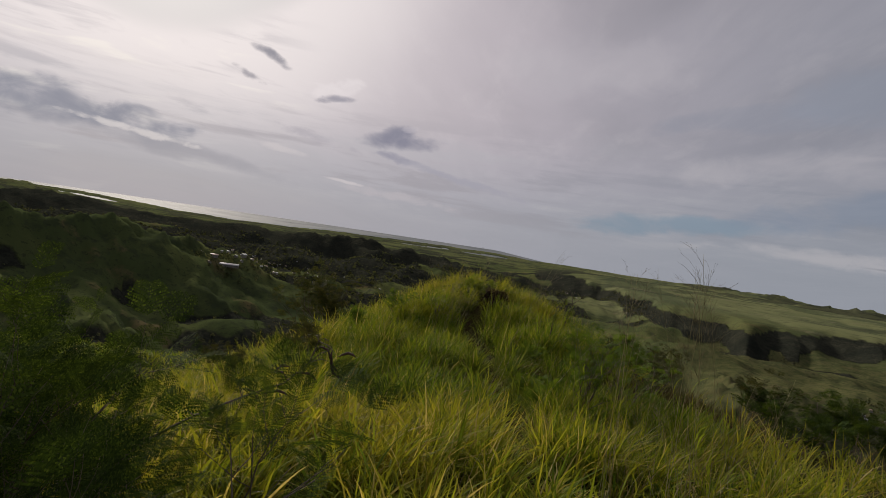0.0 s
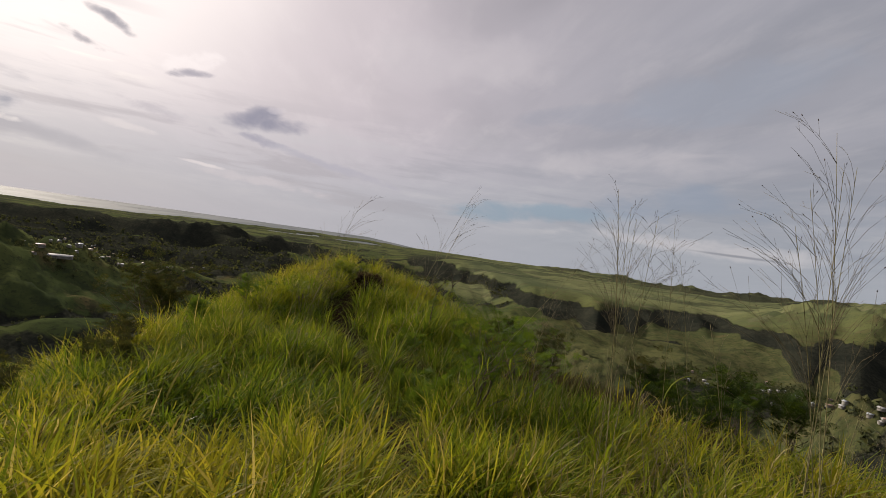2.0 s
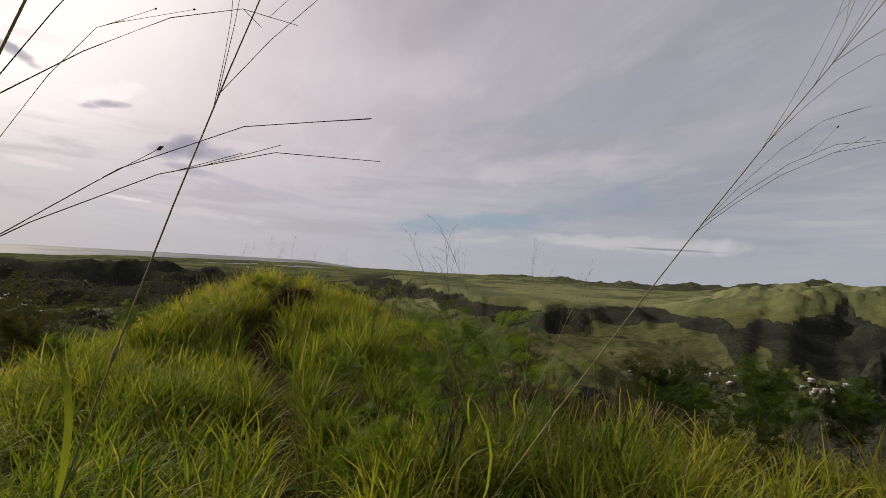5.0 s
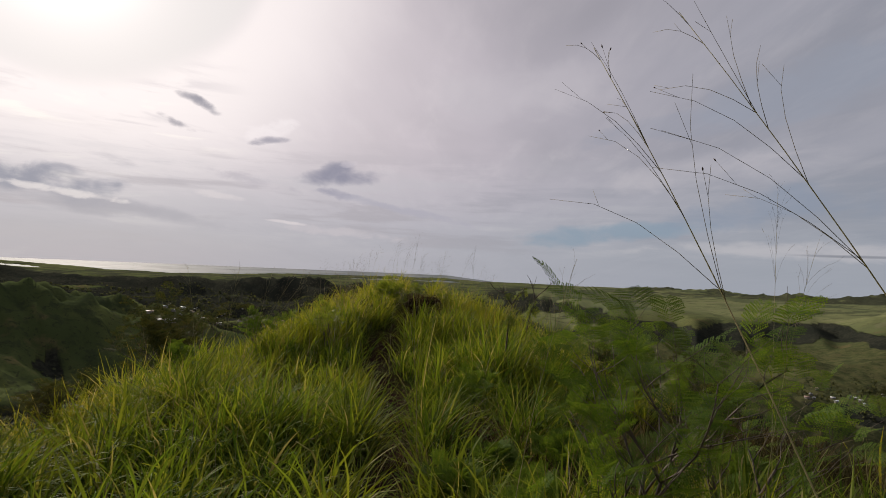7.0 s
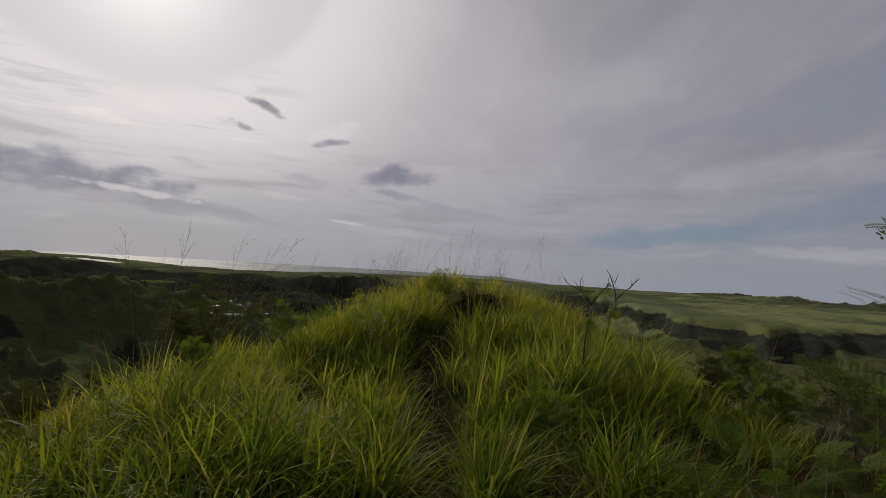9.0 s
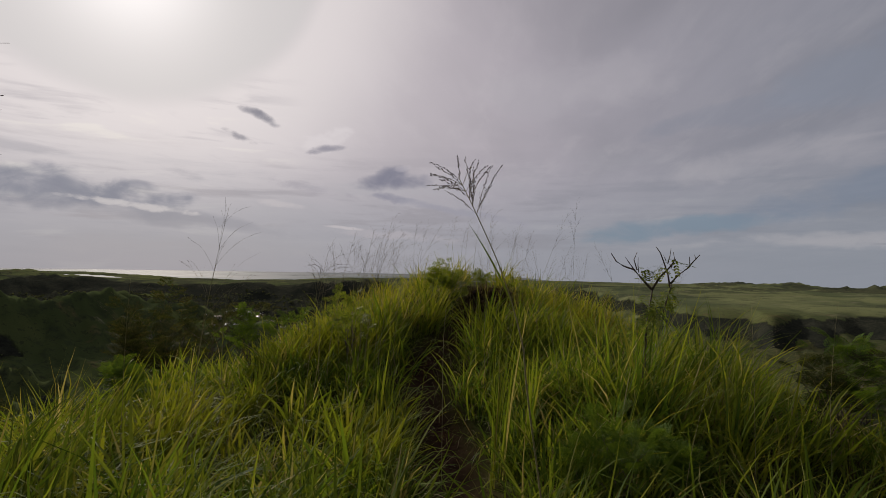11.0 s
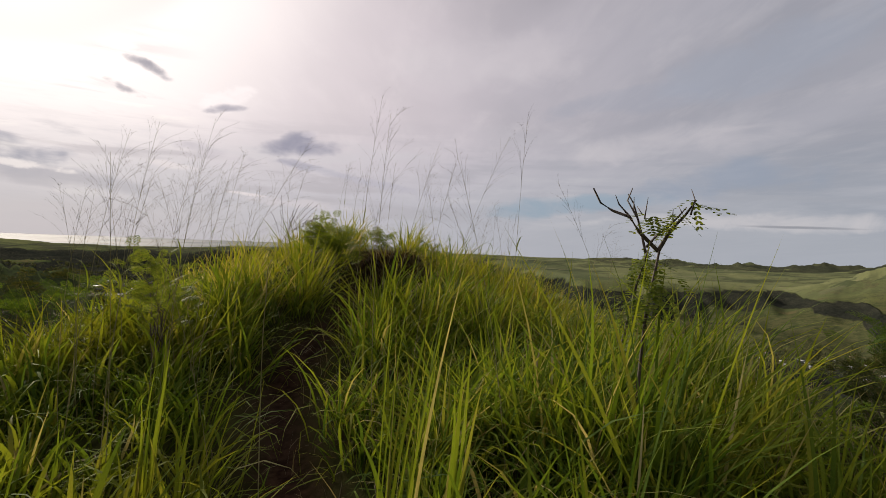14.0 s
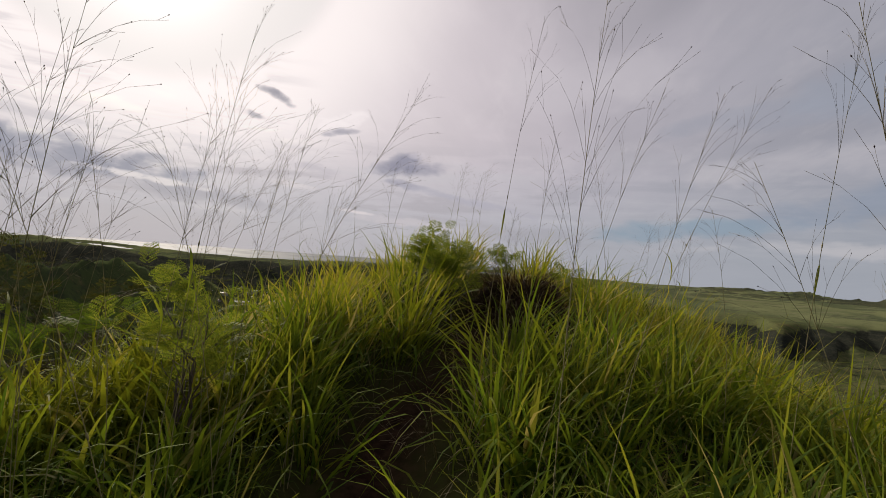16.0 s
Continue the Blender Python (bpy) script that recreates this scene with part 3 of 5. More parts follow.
me = mesh_of("ground", np.stack([gx, gy, gz], 1), q.ravel(), np.full(NR * NA, 4), True, [LAND])
# plain: weight of the pale field colour, growing with distance to stand for haze
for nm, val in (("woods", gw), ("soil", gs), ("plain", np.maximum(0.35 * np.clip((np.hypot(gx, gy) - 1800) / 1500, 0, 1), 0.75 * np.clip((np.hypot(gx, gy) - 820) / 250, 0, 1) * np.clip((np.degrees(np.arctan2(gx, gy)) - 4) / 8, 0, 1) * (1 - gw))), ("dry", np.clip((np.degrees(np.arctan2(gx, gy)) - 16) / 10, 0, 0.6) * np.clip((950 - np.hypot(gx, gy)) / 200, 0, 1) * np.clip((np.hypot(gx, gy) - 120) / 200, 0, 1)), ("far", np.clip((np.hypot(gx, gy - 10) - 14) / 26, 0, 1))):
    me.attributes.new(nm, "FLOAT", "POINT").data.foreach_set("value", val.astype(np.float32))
tagged(new("ground", me), "grassy ridge with an earth trail above wooded valleys", "ground", kind="structure")

sr = np.array([3300.0, 3600, 4000, 4300, 4600, 4950])
sa = np.linspace(0, 2 * math.pi, 240, endpoint=False)
sea_v = np.stack([np.outer(sr, np.sin(sa)), np.outer(sr, np.cos(sa)), sea_level(sr[:, None], (sa[None] + math.pi) % (2 * math.pi) - math.pi)], -1).reshape(-1, 3)
i5, j5 = np.meshgrid(np.arange(5), np.arange(240), indexing="ij")
sq = np.stack([i5 * 240 + j5, (i5 + 1) * 240 + j5, (i5 + 1) * 240 + (j5 + 1) % 240, i5 * 240 + (j5 + 1) % 240], -1)[:, :, ::-1]
me = mesh_of("sea", sea_v, sq.ravel(), np.full(1200, 4), False, [WATER])
tagged(new("water", me), "calm pale grey sea and lagoon along the coast", "sea", kind="structure")


# ---- helpers for things ----
def part(name, me, parent, label=""):
    ob = new(name, me)
    ob.parent = parent
    return tagged(ob, label)


def empty_thing(name, place, label, category, group=""):
    ob = new(name)
    ob.empty_display_size = 0.1
    ob.location = place
    return tagged(ob, label, category, group)


class Soup:
    """Gathers many small pieces into one mesh."""

    def __init__(self):
        self.v, self.f, self.c, self.base = [], [], [], 0

    def add(self, verts, faces):
        verts = np.asarray(verts, float)
        self.v.append(verts)
        for f in faces:
            self.f.extend(i + self.base for i in f)
            self.c.append(len(f))
        self.base += len(verts)

    def tube(self, pts, radii, sides=5):
        pts = [Vector(p) for p in pts]
        rows = []
        for i, p in enumerate(pts):
            d = (pts[min(i + 1, len(pts) - 1)] - pts[max(i - 1, 0)]).normalized()
            a = d.orthogonal().normalized()
            c = d.cross(a)
            rows += [p + (a * math.cos(2 * math.pi * k / sides) + c * math.sin(2 * math.pi * k / sides)) * radii[i] for k in range(sides)]
        n = len(pts)
        faces = [(i * sides + k, i * sides + (k + 1) % sides, (i + 1) * sides + (k + 1) % sides, (i + 1) * sides + k) for i in range(n - 1) for k in range(sides)]
        faces += [tuple(range(sides))[::-1], tuple((n - 1) * sides + k for k in range(sides))]
        self.add([tuple(r) for r in rows], faces)

    def mesh(self, name, mat, smooth=False):
        return mesh_of(name, np.concatenate(self.v), self.f, self.c, smooth, [mat])


def blades(name, mat, x, y, z, az, lean, bend, length, width, segs, clear=0.42):
    """Many grass blades in one mesh; arrays give root, heading, lean, bend, length and width."""
    n = len(x)
    s = np.linspace(0, 1, segs + 1)
    th = np.clip(lean[:, None] + bend[:, None] * s[None] ** 1.4, 0, 2.6)
    step = length[:, None] / segs
    hx, hy, ver = np.zeros((n, segs + 1)), np.zeros((n, segs + 1)), np.zeros((n, segs + 1))
    along = az[:, None] + rng.normal(0, 0.8, n)[:, None] * s[None, 1:]
    mid = 0.5 * (th[:, 1:] + th[:, :-1])
    hx[:, 1:], hy[:, 1:] = np.cumsum(np.sin(mid) * np.sin(along) * step, 1), np.cumsum(np.sin(mid) * np.cos(along) * step, 1)
    ver[:, 1:] = np.cumsum(np.cos(mid) * step, 1)
    px, py, pz = x[:, None] + hx, y[:, None] + hy, z[:, None] + ver
    # keep the walker's way clear
    keep = np.ones(n, bool)
    for k in range(segs + 1):
        for t, cx, cy, cz in WAY:
            close = (np.hypot(px[:, k] - cx, py[:, k] - cy) < clear) & (pz[:, k] > cz - 0.42)
            keep &= ~close
    px, py, pz, az, width = px[keep], py[keep], pz[keep], az[keep], width[keep]
    n = len(px)
    turn = rng.normal(0, 0.7, n)
    sx, sy = np.cos(az + turn), -np.sin(az + turn)
    prof = np.interp(s[:-1], [0, 0.25, 0.6, 1], [0.55, 1.0, 0.85, 0.0])
    wd = 0.5 * width[:, None] * prof[None]
    L = np.stack([px[:, :-1] - sx[:, None] * wd, py[:, :-1] - sy[:, None] * wd, pz[:, :-1]], -1)
    R = np.stack([px[:, :-1] + sx[:, None] * wd, py[:, :-1] + sy[:, None] * wd, pz[:, :-1]], -1)
    tip = np.stack([px[:, -1], py[:, -1], pz[:, -1]], -1)[:, None]
    verts = np.concatenate([np.stack([L, R], 2).reshape(n, -1, 3), tip], 1)
    per = 2 * segs + 1
    face = []
    for k in range(segs - 1):
        face += [2 * k, 2 * k + 1, 2 * k + 3, 2 * k + 2]
    face += [2 * segs - 2, 2 * segs - 1, 2 * segs]
    flat = (np.arange(n)[:, None] * per + np.array(face)[None]).ravel()
    counts = np.tile([4] * (segs - 1) + [3], n)
    return mesh_of(name, verts.reshape(-1, 3), flat, counts, True, [mat])


WAY = []
for a, c in zip(ROWS, ROWS[1:]):
    for k in range(6):
        f = k / 6
        WAY.append((a[0] + f * (c[0] - a[0]), *(a[i] + f * (c[i] - a[i]) for i in (1, 2, 3))))


def tussocks(x0, x1, y0, y1, per_m2, many, long, wide, segs, keep, name, mat, label, spread=0.10, stand=0.5, arch=1.1, least=-900.0):
    """Clumped grass over a patch of the ridge."""
    n = int((x1 - x0) * (y1 - y0) * per_m2)
    cx, cy = rng.uniform(x0, x1, n), rng.uniform(y0, y1, n)
    ok = keep(cx, cy)
    cx, cy = cx[ok], cy[ok]
    vigour = np.clip(0.95 + 0.75 * fbm(cx / 1.3, cy / 1.3, 3, 5) + rng.normal(0, 0.12, len(cx)), 0.5, 1.5)
    reps = np.maximum((many * vigour * rng.uniform(0.6, 1.3, len(cx))).astype(int), 3)
    bx, by, vg = np.repeat(cx, reps), np.repeat(cy, reps), np.repeat(vigour, reps)
    m = len(bx)
    az = rng.uniform(0, 2 * math.pi, m)
    rr = np.abs(rng.normal(0, spread, m))
    x, y = bx + rr * np.sin(az), by + rr * np.cos(az)
    az = az + rng.normal(0, 0.4, m)
    # wind from the left
    ax, ay = np.sin(az) + 0.5, np.cos(az) - 0.12
    az = np.arctan2(ax, ay)
    length = long * vg * rng.uniform(0.55, 1.15, m) * np.interp(by, [0, 3, 9, 12], [0.72, 0.74, 0.84, 0.84])
    lean = np.abs(rng.normal(0.10, 0.6 * stand, m)) + 0.9 * rr
    bend = np.abs(rng.normal(0.95, 0.65, m)) * arch + np.where(rng.random(m) < 0.22, rng.uniform(0.7, 1.6, m), 0)
    width = wide * rng.uniform(0.6, 1.3, m)
    z = np.maximum(lie(x, y), least) - 0.02
    me = blades(name, mat, x, y, z, az, lean, bend, length, width, segs)
    return tagged(new(name, me), label, "grass", kind="stuff")


def off_trail(x, y):
    return np.abs(x - np.interp(y, *TRAIL_X))


brown = lambda x, y: (x > 1.2 - 0.35 * np.exp(-((y - 10.3) / 1.1) ** 2) + 0.5 * fbm(x * 0 + 2.0, y, 3, 8) + 1.1 * np.clip(y - 12, 0, 1)) & (y > 8.5) & (y < 14.3) & (fbm(x / 0.9, y / 0.9, 3, 21) > -0.28)
near_keep = lambda x, y: ~brown(x, y) & (off_trail(x, y) > np.interp(y, [3, 5, 7, 9, 11, 14, 16], [0.04, 0.14, 0.22, 0.24, 0.26, 0.32, 0.30])) & ~((np.hypot(x - 0.12, (y - 16.1) * 1.1) < 0.6)) & ~((y > 13.9) & (y < 16.4) & (x > -0.55) & (x < 0.04))
# Mid-ridge patches that take the darkened blade colour, in place of weaker light
dimmed_band = lambda x, y: (y > 7.0 + 0.6 * np.sin(2.3 * x)) & (y < 12.4 + 0.5 * np.sin(1.7 * x)) & ((fbm(x / 0.8, y / 0.8, 3, 51) > 0.06) | ((x > 0.35) & (y > 9.2)))
# First stretch of the crest, where the brightened dry grass stands for more light
bright_dry_crest = lambda x, y: y < 6.8 + 0.7 * np.sin(1.9 * x + 0.6)
tussocks(-3.6, 3.8, -0.8, 7.6, 11, 54, 0.74, 0.0155, 5, lambda x, y: near_keep(x, y) & ~dimmed_band(x, y) & bright_dry_crest(x, y), "tall_grass", YELLOW, "tall dry yellow tussock grass on the crest, coloured brighter for stronger light")
tussocks(-3.6, 3.8, 6.0, 16.0, 11, 52, 0.74, 0.0155, 5, lambda x, y: near_keep(x, y) & ~dimmed_band(x, y) & ~bright_dry_crest(x, y), "tall_grass", GRASS, "tall yellow-green tussock grass beside the trail")
tussocks(-3.6, 3.8, 6.2, 13.2, 11, 50, 0.74, 0.0165, 5, lambda x, y: near_keep(x, y) & dimmed_band(x, y), "tall_grass", GREEN, "tall dark green tussock grass along the hollow, darkened for dimmer light")
tussocks(-6, 6, 15.5, 21.5, 11, 36, 0.72, 0.013, 4, near_keep, "mound_grass", YELLOW, "yellow-green grass covering the little summit")
side_keep = lambda x, y: ~brown(x, y) & (np.abs(x - 0.1) > 3.4) & (y < 16.5)
tussocks(-9, 10, -3.0, 16.5, 7, 27, 0.75, 0.017, 3, side_keep, "slope_grass", YELLOW, "green grass on the flanks of the ridge", 0.16)
far_keep = lambda x, y: (np.abs(x) > 8.5) | (y > 21) | (y < -3.8)
tussocks(-26, 26, -12, 36, 1.9, 12, 0.8, 0.04, 2, far_keep, "hillside_grass", GRASS, "rough grass further down the hillside", 0.3)
spur_keep = lambda x, y: (np.hypot(x + 0.34 * y + 20, 0) > -1) & (x < -14)
tussocks(-44, -13, 8, 58, 1.6, 11, 0.7, 0.07, 2, spur_keep, "spur_grass", GRASS, "bright green grass on the spur below the ridge", 0.4)
# Undergrowth in the darkened blade colour, deepening the shade between tussocks
tussocks(-3.2, 3.4, -1.0, 16.2, 8.5, 26, 0.40, 0.012, 4, near_keep, "undergrowth", GREEN, "short dense grass between the tall tussocks, coloured darker to stand for shade", 0.16, 0.7, 1.2)
tussocks(0.8, 5.5, 7.2, 14.5, 14, 34, 0.50, 0.010, 4, lambda x, y: brown(x, y) & (off_trail(x, y) > 0.5), "dead_bracken", BRACKEN, "low brown dead bracken and weeds on the slope", 0.14, 1.0, 1.3)
# Brown weeds of the slope, also put in to darken gaps as shade would
tussocks(0.55, 4.0, 7.6, 14.2, 6, 20, 0.42, 0.011, 4, lambda x, y: off_trail(x, y) > 0.45, "dead_bracken", BRACKEN, "brown dead weeds under the grass of the slope, doubling as shade in its gaps", 0.14, 1.0, 1.3)
# Dark filler under the left-hand grass, in place of its shadowed bottoms
tussocks(-2.2, 0.2, 8.0, 14.5, 5, 18, 0.36, 0.011, 4, lambda x, y: off_trail(x, y) > 0.2, "dead_bracken", BRACKEN, "dark brown blades under the grass beside the trail, standing in for shade", 0.14, 1.0, 1.3)
straw_keep = lambda x, y: (off_trail(x, y) < np.where(y < 5, 0.25, 0.75))
tussocks(-2, 2, 0.5, 17, 8, 8, 0.36, 0.005, 4, straw_keep, "dry_grass", STRAW, "dry straw fallen over the trail", 0.10, 1.6, 1.0)


# ---- grass stalks with open panicles ----
def stalk_template(seed, style, tall=1.5):
    """A flowering grass stalk: a thin jointed stem, a panicle of hair-thin branches, spikelets."""
    r = random.Random(seed)
    stem, hair, grain, leaf = Soup(), Soup(), Soup(), Soup()
    small = style == 3
    style = min(style, 2)
    pan = (0.46, 0.34, 0.085 if small else 0.20)[style] * r.uniform(0.9, 1.15)

    def axis(h):
        q = h / tall
        return Vector((0.22 * (q * q - q), 0.012 * math.sin(h * 3) * q * (1 - q), h))
    hs = [tall * k / 14 for k in range(15)]
    stem.tube([axis(h) for h in hs], [max(0.0021 * (1 - 0.8 * h / tall), 0.0005) for h in hs], 5)
    for h in (0.3, 0.62, 0.95):
        stem.tube([axis(h - 0.006), axis(h), axis(h + 0.006)], [0.0018, 0.0026, 0.0018], 5)
    n = (17, 11, 26)[style]
    for k in range(n):
        f = (k // 3 if k % 5 else k / 3) / (n / 3)
        h = tall - pan * (1 - min(f, 0.97) * (1, 1, 0.8)[style]) + r.uniform(-0.01, 0.01)
        length = pan * (0.62 - 0.42 * min(f, 1)) * r.uniform(0.7, 1.2)
        a = r.uniform(0, 2 * math.pi)
        open_ = (r.uniform(0.35, 0.75), r.uniform(0.18, 0.4), r.uniform(0.35, 1.1))[style]
        if style == 2:
            length = pan * r.uniform(0.4, 0.7)
        p0 = axis(h)
        out = Vector((math.cos(a) + 0.35, math.sin(a), 0))
        pts = []
        for s in range(5):
            q = s / 4
            ang = open_ + (0.25 if style != 2 else 0.35) * q * q
            pts.append(p0 + (out * math.sin(ang) + Vector((0, 0, math.cos(ang)))) * length * q)
        hair.tube(pts, [0.0005, 0.0004, 0.00035, 0.0003, 0.00025], 3)
        for s in range((2, 1, 3)[style]):
            q = r.uniform(0.35, 0.95)
            i = min(int(q * 4), 3)
            b0 = pts[i].lerp(pts[i + 1], q * 4 - i)
            d = (pts[i + 1] - pts[i]).normalized() + Vector((r.uniform(-0.6, 0.6), r.uniform(-0.6, 0.6), r.uniform(-0.1, 0.4)))
            b1 = b0 + d.normalized() * length * r.uniform(0.15, 0.32)
            hair.tube([b0, b1], [0.00025, 0.00025], 3)
            if style == 2:
                d = (pts[i + 1] - pts[i]).normalized()
                b0, b1 = pts[1 + s].copy(), pts[2 + s].copy()
            for g in range(1 if style != 2 else 4):
                if style == 1 and r.random() < 0.5 or style == 0 and r.random() < 0.55:
                    continue
                c = b0.lerp(b1, 1 - 0.25 * g) + Vector((r.uniform(-1, 1), r.uniform(-1, 1), r.uniform(-1, 1))) * (0.002 if style == 2 else 0)
                sz = (0.0012, 0.0012, 0.0010)[style]
                d2 = d.normalized() * sz * 2.2
                o = d2.orthogonal().normalized() * sz
                o2 = d2.normalized().cross(o)
                grain.add([tuple(c - d2), tuple(c + o), tuple(c + o2), tuple(c - o), tuple(c - o2), tuple(c + d2)],
                          [(0, 2, 1), (0, 3, 2), (0, 4, 3), (0, 1, 4), (5, 1, 2), (5, 2, 3), (5, 3, 4), (5, 4, 1)])
    for h, a in ((0.82, 2.6),):
        p0, L = axis(h), r.uniform(0.18, 0.26)
        out = Vector((math.cos(a), math.sin(a), 0))
        sd = Vector((-math.sin(a), math.cos(a), 0))
        vs = []
        for s in range(6):
            q = s / 5
            c = p0 + out * L * (0.25 * q + 0.45 * q * q) + Vector((0, 0, L * (0.85 * q - 0.45 * q * q)))
            wd = 0.0038 * math.sin(math.pi * min(0.15 + 0.85 * q, 1.0)) + 0.0004
            vs += [tuple(c - sd * wd), tuple(c + sd * wd)]
        leaf.add(vs, [(2 * s, 2 * s + 1, 2 * s + 3, 2 * s + 2) for s in range(5)])
    return stem.mesh("stalk_stem", STEM, True), hair.mesh("panicle", DRYSTEM), grain.mesh("spikelets", POD), leaf.mesh("stalk_leaf", GRASS)


STALK_MESHES = [[stalk_template(11 * s + k, s) for k in range(3)] for s in range(4)]
STALK_LABELS = ("tall dry grass stalk with an open airy panicle", "slender pale grass stalk with a narrow panicle", "grass stalk with a dark seeded drooping panicle", "grass stalk with a small dark seed head")
STALKS_START = [
    (1.02, 2.59, 0.97, 2.60, 0.11, 0), (1.07, 2.58, 0.99, 2.67, 0.00, 0), (1.00, 2.59, 1.01, 2.58, 0.04, 1), (1.11, 2.59, 1.02, 2.73, -0.08, 0),
    (0.99, 2.53, 0.96, 2.56, 0.02, 0), (-0.07, 4.19, 0.50, 4.11, 0.01, 0), (0.01, 4.48, 0.55, 4.28, -0.02, 1), (0.20, 4.70, 1.26, 4.25, -0.12, 1),
    (1.59, 3.90, 1.22, 4.11, -0.02, 0), (1.85, 4.10, 1.64, 4.16, -0.11, 0), (1.61, 4.02, 1.41, 3.87, 0.03, 0), (2.15, 4.34, 1.77, 4.64, -0.20, 1),
    (-0.46, 4.20, -0.02, 4.14, -0.09, 0), (2.23, 7.65, 2.22, 7.66, -0.35, 1), (1.00, 5.35, 0.86, 5.22, -0.53, 1),
]
STALKS_HOLLOW = [
    (1.32, 5.40, 0.90, 6.00, -0.48, 1), (1.55, 5.35, 1.02, 5.98, -0.43, 1), (1.31, 6.14, 1.74, 5.93, -0.58, 1), (2.02, 6.33, 1.98, 6.40, -0.64, 1),
    (2.08, 7.52, 2.25, 7.43, -0.64, 1), (0.90, 7.00, 1.13, 7.00, -0.77, 1), (-1.05, 8.55, -0.27, 8.93, -0.88, 1), (-1.04, 8.78, -0.42, 9.08, -0.90, 1),
    (-0.82, 8.87, -0.76, 8.89, -0.85, 1), (-1.15, 9.12, -1.22, 9.07, -0.88, 1), (-0.73, 8.93, -0.57, 9.01, -0.89, 1), 
    (-0.87, 10.42, -0.74, 10.45, -0.90, 0), (-0.51, 10.82, -0.44, 10.84, -1.08, 2),
]
STALKS_RISE = [
    (-1.14, 14.17, -1.11, 14.16, -0.94, 0), (-1.12, 14.18, -0.92, 14.22, -0.97, 0), (-1.44, 13.52, -1.52, 13.48, -1.03, 1), (-1.40, 13.54, -1.36, 13.55, -1.05, 0),
    (-1.34, 13.56, -1.19, 13.62, -1.12, 1), (-0.81, 14.26, -0.65, 14.28, -0.99, 0), (0.53, 15.39, 0.55, 15.38, -0.98, 0), (0.09, 15.39, 0.13, 15.38, -0.92, 1),
    (-0.84, 13.75, -1.03, 13.55, -0.93, 0), (-1.04, 13.55, -0.81, 13.54, -0.84, 0), (-1.01, 13.69, -0.79, 13.64, -0.75, 0), (-0.97, 13.93, -0.72, 13.91, -0.80, 0),
    (-0.93, 13.95, -0.65, 13.92, -0.73, 0), (-1.02, 13.84, -0.25, 13.92, -0.67, 0), (-0.90, 12.89, -0.87, 12.80, -0.95, 0),
]
STALKS_SUMMIT = [
    (-0.43, 12.92, -0.71, 12.70, -1.09, 0), (-1.00, 13.04, -0.83, 13.09, -1.02, 0), (-1.23, 13.90, -0.81, 14.00, -0.87, 1), (-0.03, 14.61, 0.19, 14.27, -0.22, 1),
    (0.22, 14.00, 0.58, 13.78, -0.68, 1), (0.44, 13.77, 0.69, 13.58, -0.76, 1), (0.56, 14.58, 1.12, 14.27, -0.49, 1), (1.83, 13.41, 1.29, 13.55, -0.89, 1),
    (1.07, 15.21, 1.10, 15.20, -1.10, 1), (-0.96, 12.95, -0.72, 12.91, -0.78, 0), (1.12, 14.02, 1.13, 13.70, -0.44, 1), (0.28, 13.25, 0.30, 13.22, -0.62, 0),
    (-1.29, 13.21, -1.22, 13.23, -1.08, 1), (0.99, 13.07, 0.61, 13.17, -1.04, 0), (0.20, 14.70, 0.29, 14.52, -0.68, 1),
]
STALKS_EDGE = [
    (0.70, 15.03, 0.52, 14.90, -0.63, 0), (0.82, 15.37, 1.08, 15.24, -0.93, 1), (1.22, 14.82, 1.11, 14.81, -0.94, 1), (-1.23, 13.11, -0.94, 13.09, -0.79, 0),
    (-1.30, 13.77, -1.34, 13.59, -0.87, 1), (-1.00, 13.57, -0.68, 13.47, -0.63, 0), (0.94, 12.97, 0.62, 12.87, -0.85, 1),
]


def clearance(a, c):
    return min(((a + (c - a) * f) - Vector(v[1:])).length for v in WAY[::3] for f in (0.5, 0.6, 0.7, 0.8, 0.9, 1.0))


stalk_first = {}


def put_stalk(bx, by, tx, ty, tz, style, k):
    base, tip = Vector((bx, by, height(bx, by) - 0.02)), Vector((tx, ty, tz))
    for _ in range(6):
        if clearance(base, tip) > 0.11:
            break
        side = 0.05 if base.x > np.interp(by, [r[2] for r in ROWS], [r[1] for r in ROWS]) else -0.05
        base.x += side
        tip.x += side
    d = tip - base
    L = d.length
    if L < 0.3:
        return
    sc = L / 1.5
    zax = d.normalized()
    hx = Vector((d.x, d.y, 0))
    xax = (hx - zax * hx.dot(zax)).normalized() if hx.length > 0.05 else zax.orthogonal().normalized()
    yax = zax.cross(xax)
    m = Matrix.Translation(base) @ Matrix((xax, yax, zax)).transposed().to_4x4() @ Matrix.Diagonal((1, 1, sc, 1)) @ pose(-0.0, 0, 0)
    key = (style, k % 3)
    if key not in stalk_first:
        t = empty_thing("grass_stalk", (0, 0, 0), STALK_LABELS[style], "grass stalk", "flowering grass stalks")
        for nm, me in zip(("stem", "panicle", "seed_head", "leaf"), STALK_MESHES[style][k % 3]):
            ob = part(nm, me, head if nm == "seed_head" else t)
            if nm == "panicle":
                head = ob
            if nm in ("seed_head", "panicle"):
                tagged(ob, kind="stuff")
        t.matrix_basis = m
        stalk_first[key] = t
    else:
        src = stalk_first[key]
        t = copy_thing(src, m @ Matrix.Diagonal((1 / src.scale.x, 1 / src.scale.y, 1 / src.scale.z, 1)))


for k, s in enumerate(itertools.chain(STALKS_START, STALKS_HOLLOW, STALKS_RISE, STALKS_SUMMIT, STALKS_EDGE)):
    put_stalk(*s, k)
rs = random.Random(5)
